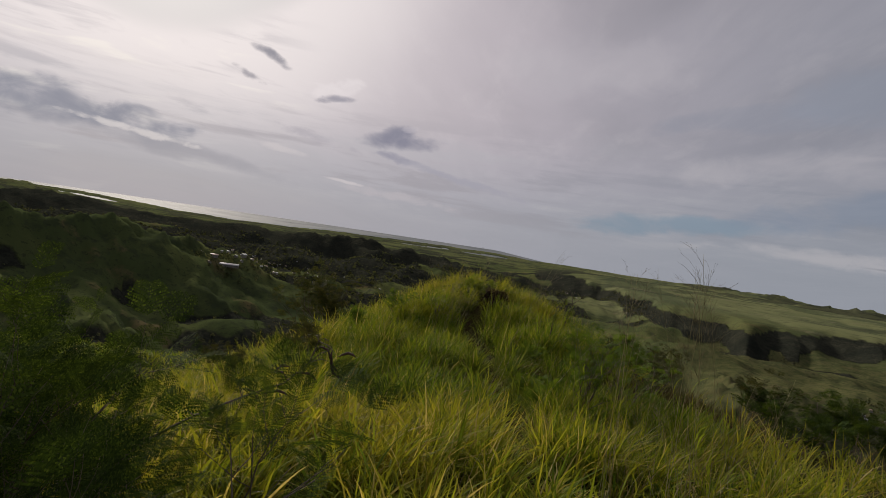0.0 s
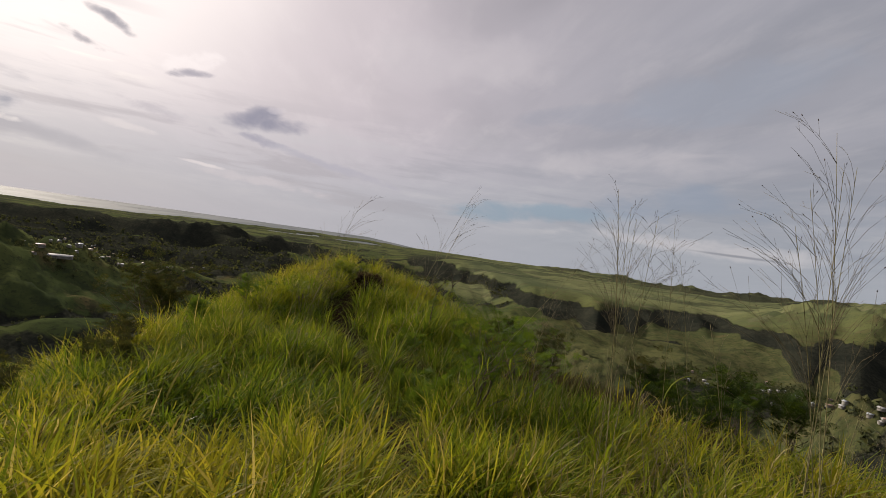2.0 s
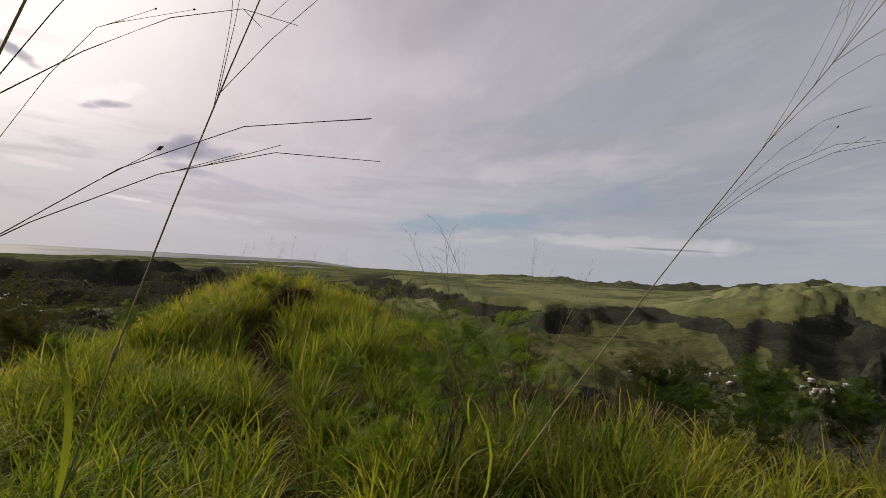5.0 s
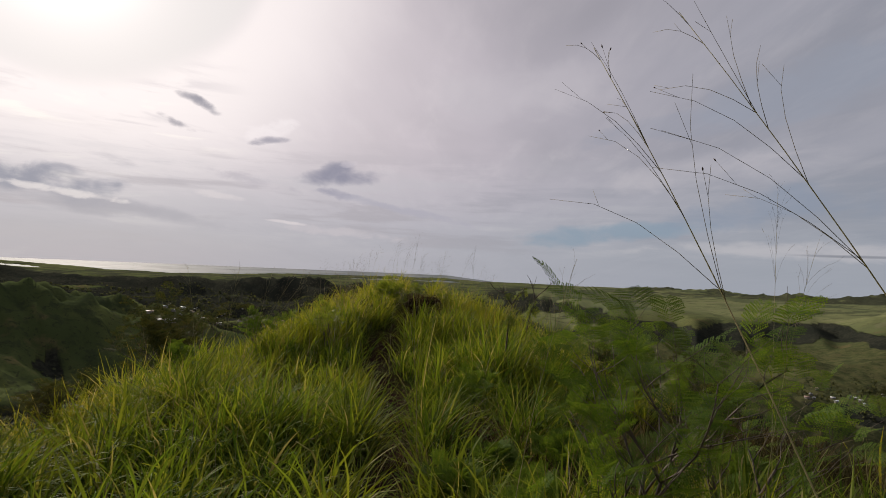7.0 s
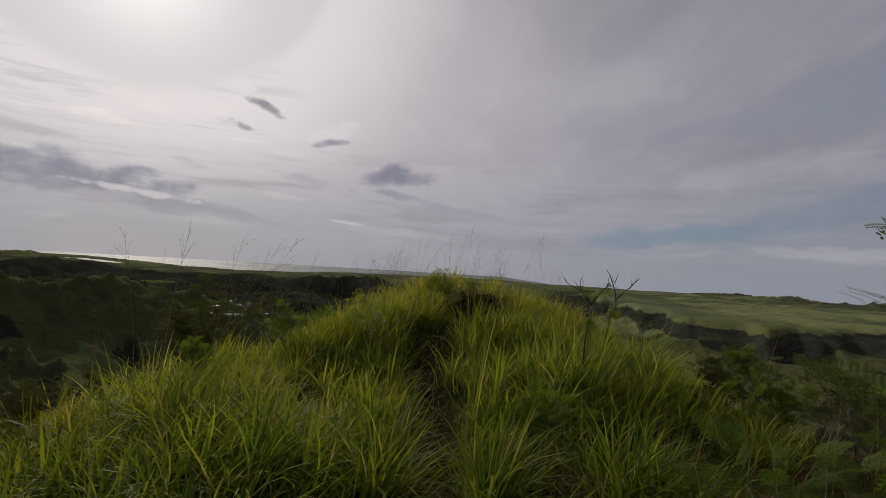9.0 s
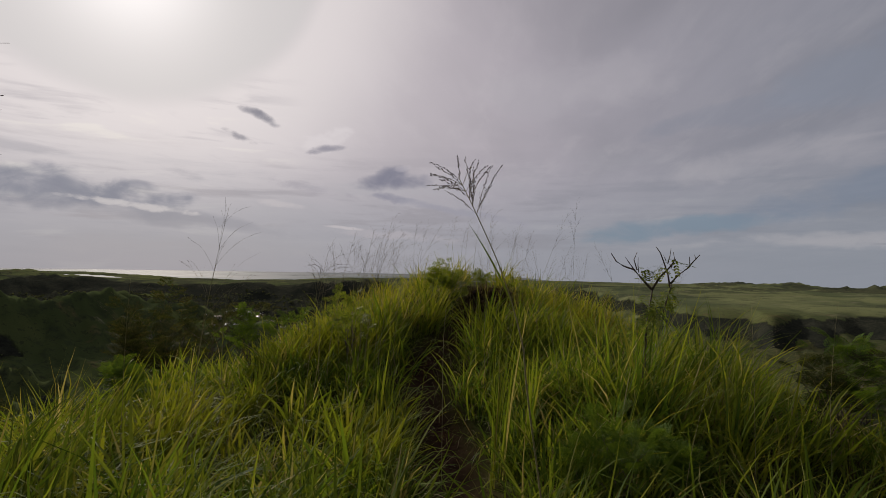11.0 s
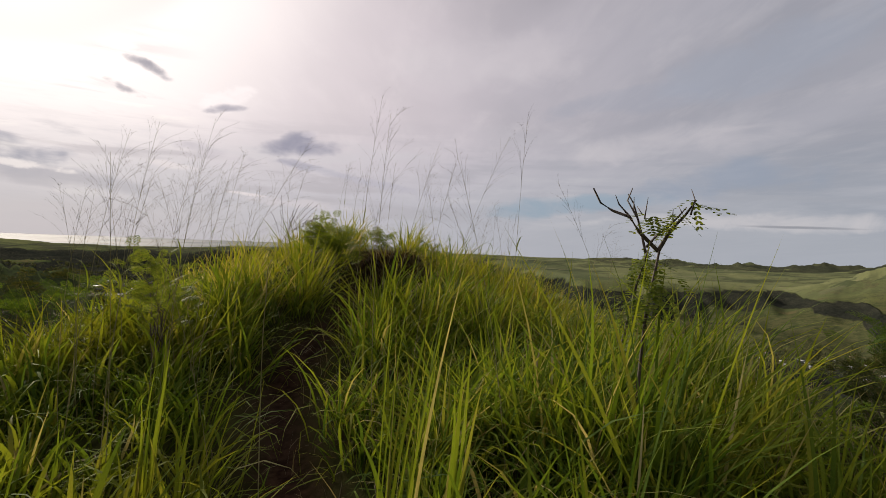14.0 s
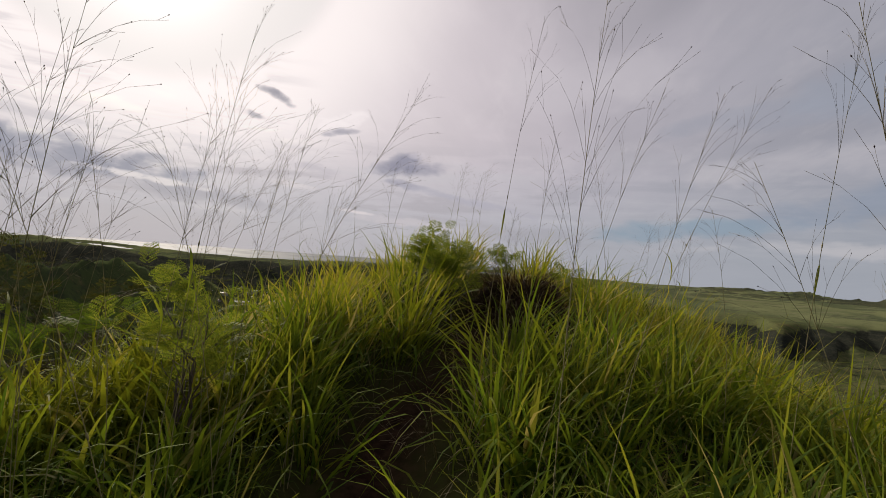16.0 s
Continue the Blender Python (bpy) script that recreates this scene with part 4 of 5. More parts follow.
for k in range(5):
    x, y = 0.84 + rs.gauss(0, 0.03), 3.14 + rs.gauss(0, 0.03)
    put_stalk(x, y, x + rs.uniform(-0.12, 0.08), y + rs.uniform(-0.05, 0.1), -0.08 + rs.uniform(-0.12, 0.1), k % 2, k)
for k in range(9):
    x, y = 1.25 + rs.gauss(0, 0.14), 2.85 + rs.gauss(0, 0.2)
    put_stalk(x, y, x + rs.uniform(-0.35, 0.3), y + rs.uniform(-0.1, 0.3), height(x, y) + rs.uniform(0.95, 1.45), rs.choice([0, 1]), k)
for k in range(34):
    if k % 2:
        x, y = rs.uniform(-2.2, 1.8), rs.uniform(15.0, 18.5)
    else:
        x, y = rs.choice([-1, 1]) * rs.uniform(1.4, 3.0), rs.uniform(7.5, 15.0)
    h = height(x, y) + rs.uniform(1.0, 1.35)
    put_stalk(x, y, x + rs.uniform(-0.05, 0.3), y + rs.uniform(-0.15, 0.15), h, rs.choice([0, 0, 1]), k)


def nodding_stalk(line, span, seed, leaf_at, label, bare=0.70):
    """A stalk bent along a line from its foot to its tip, with whorls of seeded branches on its last stretch."""
    r = random.Random(seed)
    foot = Vector((line[0][0], line[0][1], height(line[0][0], line[0][1])))
    pts = [Vector((0, 0, -0.02))] + [Vector(v) - foot for v in line[1:]]
    path = []
    for i in range(len(pts) - 1):
        a, c, d, e = pts[max(i - 1, 0)], pts[i], pts[i + 1], pts[min(i + 2, len(pts) - 1)]
        for k in range(6):
            q = k / 6
            path.append(0.5 * (2 * c + (d - a) * q + (2 * a - 5 * c + 4 * d - e) * q * q + (3 * c - a - 3 * d + e) * q ** 3))
    path.append(pts[-1])
    n = len(path)
    t = empty_thing("grass_stalk", foot, label, "grass stalk", "flowering grass stalks")
    stem, hair, grain, leaf = Soup(), Soup(), Soup(), Soup()
    stem.tube(path, [0.0019 * (1 - 0.75 * i / (n - 1)) for i in range(n)], 6)
    first = int(n * bare)
    for k in range(22):
        i = min(first + int((n - 1 - first) * (k // 4) / 5.0), n - 2)
        p0, along = path[i], (path[i + 1] - path[i]).normalized()
        out = Vector((r.uniform(-1, 1), r.uniform(-0.5, 0.5), r.uniform(-0.9, 0.9)))
        out = (out - along * out.dot(along)).normalized()
        L = span * r.uniform(0.45, 0.75) * (1.1 - 0.45 * (k // 4) / 5.0)
        ang, twig = r.uniform(0.35, 0.95), []
        for j in range(8):
            q = j / 7
            twig.append(p0 + (along * math.cos(ang) + out * math.sin(ang)) * L * q - Vector((0, 0, 0.22 * L * q * q)))
        hair.tube(twig, [0.00045 - 0.00003 * j for j in range(8)], 3)
        for j in range(2, 8):
            for g in range(4):
                c = twig[j].lerp(twig[j - 1], g / 4) + Vector((r.uniform(-1, 1), r.uniform(-1, 1), r.uniform(-1, 1))) * 0.0016
                if r.random() < 0.25:
                    continue
                d2 = ((twig[j] - twig[j - 1]).normalized() + Vector((r.uniform(-0.5, 0.5), r.uniform(-0.5, 0.5), r.uniform(-0.5, 0.5)))).normalized() * 0.0022
                o = d2.orthogonal().normalized() * 0.0008
                o2 = d2.normalized().cross(o)
                grain.add([tuple(c - d2), tuple(c + o), tuple(c + o2), tuple(c - o), tuple(c - o2), tuple(c + d2)],
                          [(0, 2, 1), (0, 3, 2), (0, 4, 3), (0, 1, 4), (5, 1, 2), (5, 2, 3), (5, 3, 4), (5, 4, 1)])
    for f, L, wide in leaf_at:
        i = int(f * (n - 1))
        p0, along = path[i], (path[i + 1] - path[i]).normalized()
        side = Vector((-0.75, 0.25, 0.1))
        sd = along.cross(side).normalized()
        vs = []
        for k in range(9):
            q = k / 8
            c = p0 + along * L * q + side * L * (0.10 * q + 0.22 * q * q)
            wd = wide * math.sin(math.pi * min(0.2 + 0.8 * q, 1.0)) + 0.0003
            vs += [tuple(c - sd * wd), tuple(c + sd * wd)]
        leaf.add(vs, [(2 * k, 2 * k + 1, 2 * k + 3, 2 * k + 2) for k in range(8)])
    part("stem", stem.mesh("stalk_stem", STEM, True), t)
    head = tagged(part("panicle", hair.mesh("panicle", DRYSTEM), t), kind="stuff")
    tagged(part("seed_head", grain.mesh("spikelets", POD), head), kind="stuff")
    if leaf.base:
        part("leaf", leaf.mesh("stalk_leaf", GREEN, True), t)


nodding_stalk([(0.53, 9.26, 0), (0.50, 9.23, -1.75), (0.450, 9.180, -1.330), (0.440, 9.160, -1.250), (0.410, 9.160, -1.150), (0.370, 9.160, -1.060), (0.340, 9.170, -1.000)], 0.13, 4, [(0.60, 0.13, 0.004)], "tall green grass stalk with a spread dark seed head", 0.82)
nodding_stalk([(0.0, 12.10, 0), (0.0, 12.05, -1.75), (0.02, 12.0, -1.44), (0.03, 11.98, -1.37), (0.06, 11.97, -1.31), (0.09, 11.96, -1.27), (0.15, 11.975, -1.245)], 0.20, 9, [], "nodding grass stalk hung with dark seeds")


# ---- feathery shrubs and saplings ----
def frond(soup, p0, way, length, r, pairs=6, leaflets=6, droop=0.5, grain=1.0):
    """A twice-feathered leaf from p0 along way."""
    way = way.normalized()
    side = way.cross(Vector((0, 0, 1)))
    side = side.normalized() if side.length > 0.1 else Vector((1, 0, 0))
    roll = r.uniform(-0.5, 0.5)
    side = (side * math.cos(roll) + side.cross(way) * math.sin(roll)).normalized()
    for i in range(pairs):
        f = (i + 1) / pairs
        c = p0 + way * length * f - Vector((0, 0, droop * length * 0.5 * f * f))
        for sg in (-1, 1):
            pl = length * 0.42 * math.sin(math.pi * (0.25 + 0.6 * f)) * r.uniform(0.85, 1.15)
            pd = (side * sg + way * 0.75 - Vector((0, 0, 0.25 * droop))).normalized()
            pn = pd.cross(way).normalized()
            across = pd.cross(pn).normalized()
            vs, fs = [], []
            for j in range(leaflets):
                q = (j + 0.7) / leaflets
                b0 = c + pd * pl * q - Vector((0, 0, 0.12 * pl * q * q))
                ll = pl * 0.20 * (1 - 0.5 * abs(q - 0.45)) * grain
                lw = pl / leaflets * 0.42
                for s2 in (-1, 1):
                    t = b0 + (across * s2 + pd * 0.45).normalized() * ll
                    m1 = (b0 + t) / 2
                    k = len(vs)
                    vs += [tuple(b0), tuple(m1 + pd * lw), tuple(t), tuple(m1 - pd * lw)]
                    fs.append((k, k + 1, k + 2, k + 3))
            soup.add(vs, fs)


def spray(soup, p0, way, length, r, pairs=4):
    """A leaf with a few pairs of rounded leaflets."""
    way = way.normalized()
    side = way.cross(Vector((0, 0, 1))).normalized()
    for i in range(pairs):
        c = p0 + way * length * (i + 1) / pairs - Vector((0, 0, 0.25 * length * ((i + 1) / pairs) ** 2))
        for sg in (-1, 1):
            d = (side * sg + way * r.uniform(0.4, 0.8) + Vector((0, 0, r.uniform(-0.3, 0.2)))).normalized()
            n = d.cross(way).normalized()
            e = d.cross(n)
            L, W = length * r.uniform(0.22, 0.32), length * r.uniform(0.06, 0.085)
            ring = [(0, 0), (0.25, 0.8), (0.6, 1.0), (0.9, 0.6), (1.0, 0), (0.9, -0.6), (0.6, -1.0), (0.25, -0.8)]
            soup.add([tuple(c + d * L * a + e * W * b + n * 0.1 * W * (1 - abs(b))) for a, b in ring], [tuple(range(8))])


def branchy(soup, p, d, length, radius, r, depth, tips, wob=0.25):
    """A limb that forks; collects the ends and directions of twigs."""
    pts, rad_ = [p.copy()], [radius]
    dd = d.normalized()
    n = 5
    for i in range(n):
        dd = (dd + Vector((r.uniform(-wob, wob), r.uniform(-wob, wob), r.uniform(-wob * 0.4, wob * 0.7)))).normalized()
        pts.append(pts[-1] + dd * length / n)
        rad_.append(radius * (1 - 0.6 * (i + 1) / n))
    soup.tube(pts, rad_, 6 if depth > 1 else 4)
    if depth == 0:
        for i in (2, 3, 4, 5):
            tips.append((pts[i], (dd + Vector((r.uniform(-1, 1), r.uniform(-1, 1), r.uniform(-0.2, 0.6)))).normalized()))
        tips.append((pts[-1], dd))
        return
    for i in range(2, n + 1):
        for _ in range(1 if i < n else 2):
            nd = (dd * 0.6 + Vector((r.uniform(-1, 1), r.uniform(-1, 1), r.uniform(0.0, 0.8)))).normalized()
            branchy(soup, pts[i], nd, length * r.uniform(0.45, 0.7), rad_[i] * 0.7, r, depth - 1, tips, wob)


def shrub(name, x, y, tall, seed, label, leaf=0.15, mat=None, stems=3, depth=2, share=0.8, pairs=5, leaflets=6, lean=(0, 0), bush=0.8, group="", grain=1.0):
    r = random.Random(seed)
    z = height(x, y)
    t = empty_thing(name, (x, y, z), label, "shrub", group)
    for k in range(stems):
        wood, tips, leaves = Soup(), [], Soup()
        a = r.uniform(0, 6.28)
        d = Vector((math.cos(a) * bush * 0.5 + lean[0], math.sin(a) * bush * 0.5 + lean[1], 1))
        branchy(wood, Vector((0.02 * k, 0, -0.04)), d, tall * r.uniform(0.5, 0.62), 0.012 * tall, r, depth, tips)
        stem = part("stem", wood.mesh("shrub_stem", BARK, True), t)
        for p, d in tips:
            if r.random() < share * 0.75:
                frond(leaves, p, d, leaf * r.uniform(0.7, 1.2), r, pairs, leaflets, grain=grain)
        if leaves.base:
            tagged(part("foliage", leaves.mesh("foliage", mat or FEATHER), stem), kind="stuff")
    return t


GREEN_LABEL = "green feathery-leaved shrub growing in the tall grass"
shrub("feathery_shrub", -1.02, 1.22, 1.2, 3, "dark green feathery acacia shrub beside the start of the trail", 0.13, DARK_FEATHER, stems=6, depth=2, pairs=6, leaflets=8, share=1.0, grain=0.95, bush=1.0)
shrub("feathery_shrub", -1.5, 1.75, 1.1, 4, "dark green feathery acacia shrub beside the start of the trail", 0.13, DARK_FEATHER, stems=5, depth=2, pairs=6, leaflets=7, share=0.9, grain=1.0)
shrub("feathery_shrub", 1.5, 7.5, 1.5, 5, GREEN_LABEL, 0.19, FEATHER, stems=3, lean=(0.12, 0.0), bush=0.6, share=0.55, pairs=7, leaflets=9, grain=0.8)
shrub("feathery_shrub", 2.1, 7.8, 1.28, 21, GREEN_LABEL, 0.15, FEATHER, stems=2, lean=(0.12, 0), bush=0.6, share=0.55, pairs=7, leaflets=9, grain=0.8)
shrub("feathery_shrub", 0.98, 7.55, 0.55, 7, "low fern-like shrub with soft green leaves", 0.13, stems=3, share=0.7)
shrub("feathery_shrub", 2.05, 9.05, 1.12, 8, "thin shrub with a few long feathery leaves", 0.18, stems=3, depth=1, share=0.8, pairs=9, leaflets=14, bush=0.5, grain=0.62)
shrub("feathery_shrub", 1.05, 11.5, 0.6, 9, "low fern-like shrub with soft green leaves", 0.14, stems=3)
shrub("feathery_shrub", -0.36, 16.3, 0.64, 10, "green shrub crowning the grassy summit", 0.15, SAPLEAF, stems=2, share=0.5, leaflets=6, grain=1.4)
shrub("feathery_shrub", -0.75, 16.6, 0.6, 15, "green shrub crowning the grassy summit", 0.15, SAPLEAF, stems=2, share=0.45, leaflets=6, grain=1.4)
shrub("feathery_shrub", 0.02, 17.2, 0.42, 11, "small green shrub above the earth bank", 0.15, SAPLEAF, stems=3, depth=1, leaflets=6, grain=1.4)
shrub("feathery_shrub", 0.66, 17.2, 0.42, 12, "small green shrub above the earth bank", 0.15, SAPLEAF, stems=3, depth=1, leaflets=6, grain=1.4)
shrub("feathery_shrub", -1.3, 14.2, 1.0, 13, GREEN_LABEL, 0.14, SAPLEAF, stems=2, share=0.6, leaflets=6, grain=1.3, bush=0.4)
shrub("feathery_shrub", -2.5, 14.3, 0.9, 14, GREEN_LABEL, 0.14, stems=3, share=0.6, leaflets=6, grain=1.3)
shrub("feathery_shrub", -3.2, 13.2, 0.6, 16, GREEN_LABEL, 0.14, stems=3, share=0.6, leaflets=6, grain=1.3)
for k, (x, y, tall) in enumerate([(1.35, 8.55, 0.42), (2.0, 8.3, 0.45), (1.1, 9.3, 0.36), (1.7, 9.6, 0.4), (0.85, 8.7, 0.34), (2.9, 9.0, 0.5), (1.5, 11.9, 0.34)]):
    shrub("feathery_shrub", x, y, tall, 60 + k, "low fern-like shrub with soft green leaves", 0.14, stems=3, depth=2, share=0.55, bush=1.0, grain=1.25)
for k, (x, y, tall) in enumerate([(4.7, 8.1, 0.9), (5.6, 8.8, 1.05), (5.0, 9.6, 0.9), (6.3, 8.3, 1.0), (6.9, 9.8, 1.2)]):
    shrub("feathery_shrub", x, y, tall, 110 + k, "leafy dark green bush on the flank of the ridge", 0.18, DARK_FEATHER, stems=3, depth=2, share=0.75, pairs=4, leaflets=5, bush=1.1, grain=1.7)
for k, (x, y, tall) in enumerate([(3.35, 13.4, 0.95), (3.5, 12.5, 0.8)]):
    shrub("feathery_shrub", x, y, tall, 80 + k, "bushy green shrub with bare brown twigs", 0.15, stems=4, depth=2, share=0.6, leaflets=6, bush=0.9, grain=1.5)
for k, (x, y, tall) in enumerate([(-2.95, 9.0, 0.95), (-3.6, 9.7, 1.1), (-4.3, 8.6, 1.0), (-3.9, 11.2, 1.2), (-5.2, 10.4, 1.3), (-4.6, 13.0, 1.2), (3.3, 13.2, 0.8), (3.9, 11.8, 1.0), (3.2, 10.2, 0.9), (4.6, 13.6, 1.1), (-6.0, 7.0, 1.2), (5.0, 9.6, 1.2)]):
    shrub("scrub_bush", x, y, tall * (0.62 if x < 0 else 1.0), 30 + k, "dark brownish scrub bush on the ridge's flank", 0.15, DARKLEAF, 3, 2, 0.6, 3, 4, grain=2.2)

for k, (x, y, tall) in enumerate([(-5.6, 18.0, 2.3), (-4.7, 15.6, 1.5), (-6.6, 19.4, 2.0)]):
    shrub("scrub_bush", x, y, tall, 95 + k, "brown leafy bush standing on the steep flank", 0.30, DARKLEAF, 3, 2, 0.6, 3, 4, grain=2.6)

# dry branch with black pods, reaching out of the shrub by the start
dry = empty_thing("dry_branch", (-1.45, 1.95, height(-1.45, 1.95)), "bare grey twig with curled dark seed pods", "branch")
tw = Soup()
o = Vector(dry.location)
line = [Vector(v) - o for v in ((-1.45, 1.95, -1.45), (-1.32, 1.98, -1.02), (-1.1, 2.0, -0.86), (-0.9, 1.98, -0.74), (-0.72, 1.94, -0.64), (-0.63, 1.92, -0.54), (-0.60, 1.9, -0.45))]
tw.tube(line, [0.007, 0.006, 0.005, 0.004, 0.0032, 0.0025, 0.0015], 6)
rr = random.Random(3)
ends = []
for i in range(2, 7):
    for _ in range(3):
        e = line[i] + Vector((rr.uniform(-0.08, 0.12), rr.uniform(-0.06, 0.08), rr.uniform(-0.05, 0.07)))
        tw.tube([line[i], (line[i] + e) / 2 + Vector((0, 0, 0.012)), e], [0.002, 0.0014, 0.001], 4)
        ends.append(e)
part("twig", tw.mesh("dry_twig", BARK, True), dry)
for k, e in enumerate(ends[3:13]):
    pod = Soup()
    d = Vector((rr.uniform(0.2, 1), rr.uniform(-0.3, 0.3), rr.uniform(-0.9, 0.1))).normalized()
    L = rr.uniform(0.05, 0.10)
    sd = d.orthogonal().normalized()
    pod.tube([e + d * L * q + sd * 0.02 * math.sin(3 * q) for q in (0, 0.2, 0.5, 0.8, 1)], [0.0012, 0.0045, 0.006, 0.0045, 0.001], 5)
    part("seed_pod", pod.mesh("seed_pod", POD, True), dry, "black curled seed pod")


def sapling(x, y, scale, lines, leafy, seed, label, lift=1.0):
    """A young tree from limbs drawn as (across, up) in decimetres, with round-leaved sprays."""
    r = random.Random(seed)
    t = empty_thing("sapling", (x, y, height(x, y) - 0.02), label, "sapling", "young trees on the slope")
    limbs = []
    for i, (rad0, pts) in enumerate(lines):
        wood = Soup()
        v = [Vector((a * 0.1 * scale, r.uniform(-0.03, 0.03) + 0.02 * i * (j > 0), (b + (lift if b else 0)) * 0.1 * scale)) for j, (a, b) in enumerate(pts)]
        wood.tube(v, [rad0 * (1 - 0.65 * j / (len(v) - 1)) for j in range(len(v))], 6)
        limbs.append((part("trunk" if i == 0 else "branch", wood.mesh("sapling_wood", BARK, True), t), v))
    for a, b, n in leafy:
        c = Vector((a * 0.1 * scale, 0, (b + lift) * 0.1 * scale))
        limb = min(limbs, key=lambda lv: min((q - c).length for q in lv[1]))[0]
        leaves = Soup()
        for _ in range(int(n * 1.4)):
            p = c + Vector((r.uniform(-0.05, 0.05), r.uniform(-0.07, 0.07), r.uniform(-0.02, 0.03)))
            d = Vector((r.uniform(-1, 1), r.uniform(-1, 1), r.uniform(-0.35, 0.35)))
            spray(leaves, p, d + Vector((0, 0, -0.25)), r.uniform(0.08, 0.13), r, 6)
        tagged(part("leaf_spray", leaves.mesh("leaf_spray", SAPLEAF), limb), kind="stuff")
    return t


sapling(1.60, 13.05, 1.0, [
    (0.017, [(0.0, 0), (0.2, 4.5), (0.4, 8.0), (0.8, 11.2)]), (0.011, [(0.8, 11.2), (1.5, 12.3), (2.3, 13.1), (2.9, 13.9)]), (0.005, [(2.3, 13.1), (2.7, 13.9), (2.75, 14.5)]),
    (0.011, [(0.8, 11.2), (0.1, 12.2), (-0.6, 12.9), (-1.4, 13.2), (-2.0, 13.6), (-2.5, 14.3)]), (0.006, [(-0.6, 12.9), (-0.9, 13.6), (-1.3, 14.0)]), (0.006, [(-0.5, 12.9), (-0.45, 13.8), (-0.1, 14.5)]), (0.005, [(-0.3, 12.7), (-0.1, 13.3), (-0.05, 14.0)])],
    [(0.4, 12.9, 6), (1.2, 12.6, 4), (1.9, 13.2, 6), (2.6, 13.7, 4), (0.8, 10.6, 5), (1.3, 9.9, 4), (0.3, 9.5, 6), (0.2, 8.5, 6), (1.0, 8.4, 4), (-0.3, 8.8, 5), (0.2, 7.4, 6), (-0.4, 7.7, 5), (0.6, 9.2, 6)], 1, "young tree with bare upper twigs and sprays of green leaves", lift=1.6)
sapling(2.06, 14.4, 1.0, [
    (0.016, [(0.0, 0), (0.4, 5.0), (1.0, 9.0), (1.9, 12.0)]), (0.012, [(1.9, 12.0), (2.7, 12.9), (3.7, 13.7), (4.4, 14.6), (5.0, 15.2)]), (0.006, [(3.9, 13.9), (4.0, 14.6), (3.9, 15.0)]), (0.005, [(4.5, 14.7), (4.5, 15.3)]),
    (0.011, [(1.8, 11.6), (1.9, 12.9), (1.5, 14.2), (1.0, 15.4), (0.5, 16.1)]), (0.006, [(1.5, 14.2), (2.0, 15.1), (2.1, 15.9)]), (0.005, [(1.35, 14.5), (1.4, 15.2)])],
    [(1.9, 11.9, 5), (1.3, 10.9, 6), (1.9, 10.6, 5), (0.8, 10.2, 6), (1.4, 9.7, 6), (0.6, 9.0, 5), (2.3, 11.4, 4), (0.3, 8.0, 4)], 2, "forked young tree with bare grey twigs above a leafy stem", lift=(-1.23 - height(2.06, 14.4)) * 10 - 12)

# ---- the eroded bank on the trail under the summit ----
bank = Soup()
nu, nv = 64, 24
vs = []
for i in range(nu):
    for j in range(nv):
        a, v = 2 * math.pi * i / nu, j / (nv - 1)
        bump = 1 + 0.22 * noise.noise(Vector((2.2 * math.cos(a), 2.2 * math.sin(a), 3 * v))) + 0.12 * noise.noise(Vector((6 * math.cos(a), 6 * math.sin(a), 9 * v))) + 0.06 * noise.noise(Vector((15 * math.cos(a), 15 * math.sin(a), 22 * v)))
        e = 0.5 * math.pi * v
        vs.append((0.20 + 0.58 * math.cos(a) * math.cos(e) ** 0.7 * bump, 16.85 + 0.55 * math.sin(a) * math.cos(e) ** 0.7 * bump, -2.25 + 0.80 * math.sin(e) * (0.75 + 0.25 * bump)))
bank.add(vs, [(i * nv + j, (i + 1) % nu * nv + j, (i + 1) % nu * nv + j + 1, i * nv + j + 1) for i in range(nu) for j in range(nv - 1)])
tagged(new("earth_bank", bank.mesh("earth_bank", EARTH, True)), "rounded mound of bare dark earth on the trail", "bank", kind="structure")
n_ = 2600
da, dr = rng.uniform(0, 2 * math.pi, n_), np.sqrt(rng.uniform(0.05, 1.0, n_))
dx_, dy_ = 0.2 + 0.58 * dr * np.sin(da), 16.85 + 0.55 * dr * np.cos(da)
dz_ = -2.27 + 0.80 * np.sqrt(np.clip(1 - dr ** 2.4, 0, 1))
for share_, mat_, nm_, lb_ in ((0.7, BRACKEN, "overhanging_grass", "dead brown grass hanging over the earth mound"), (1.0, STRAW, "dry_grass", "dry straw hanging over the earth mound")):
    pick = slice(0, int(n_ * 0.75)) if share_ < 1 else slice(int(n_ * 0.75), n_)
    k_ = len(da[pick])
    me = blades(nm_, mat_, dx_[pick], dy_[pick], dz_[pick], da[pick] + rng.normal(0, 0.5, k_), 0.5 * dr[pick] + rng.uniform(0, 0.6, k_), rng.uniform(0.8, 2.0, k_), rng.uniform(0.12, 0.34, k_), rng.uniform(0.004, 0.009, k_), 4)
    tagged(new(nm_, me), lb_, "grass", kind="stuff")
tussocks(-3.2, 3.2, 0.8, 15.5, 1.0, 12, 0.74, 0.018, 6, lambda x, y: (off_trail(x, y) > 0.45) & ~brown(x, y), "broad_grass", GRASS, "broad-bladed bright green grass clumps", 0.05, 0.45, 0.8)


LUSH_LABEL = "lush broad-bladed grass clumps left standing by the trail"
lush = lambda x, y: (off_trail(x, y) > np.interp(y, [5, 9, 12], [0.3, 0.32, 0.38])) & ~brown(x, y)
tussocks(-2.4, -0.4, 11.0, 15.4, 9, 30, 0.80, 0.026, 6, lush, "lush_grass", GRASS, LUSH_LABEL, 0.07, 0.55, 1.1)
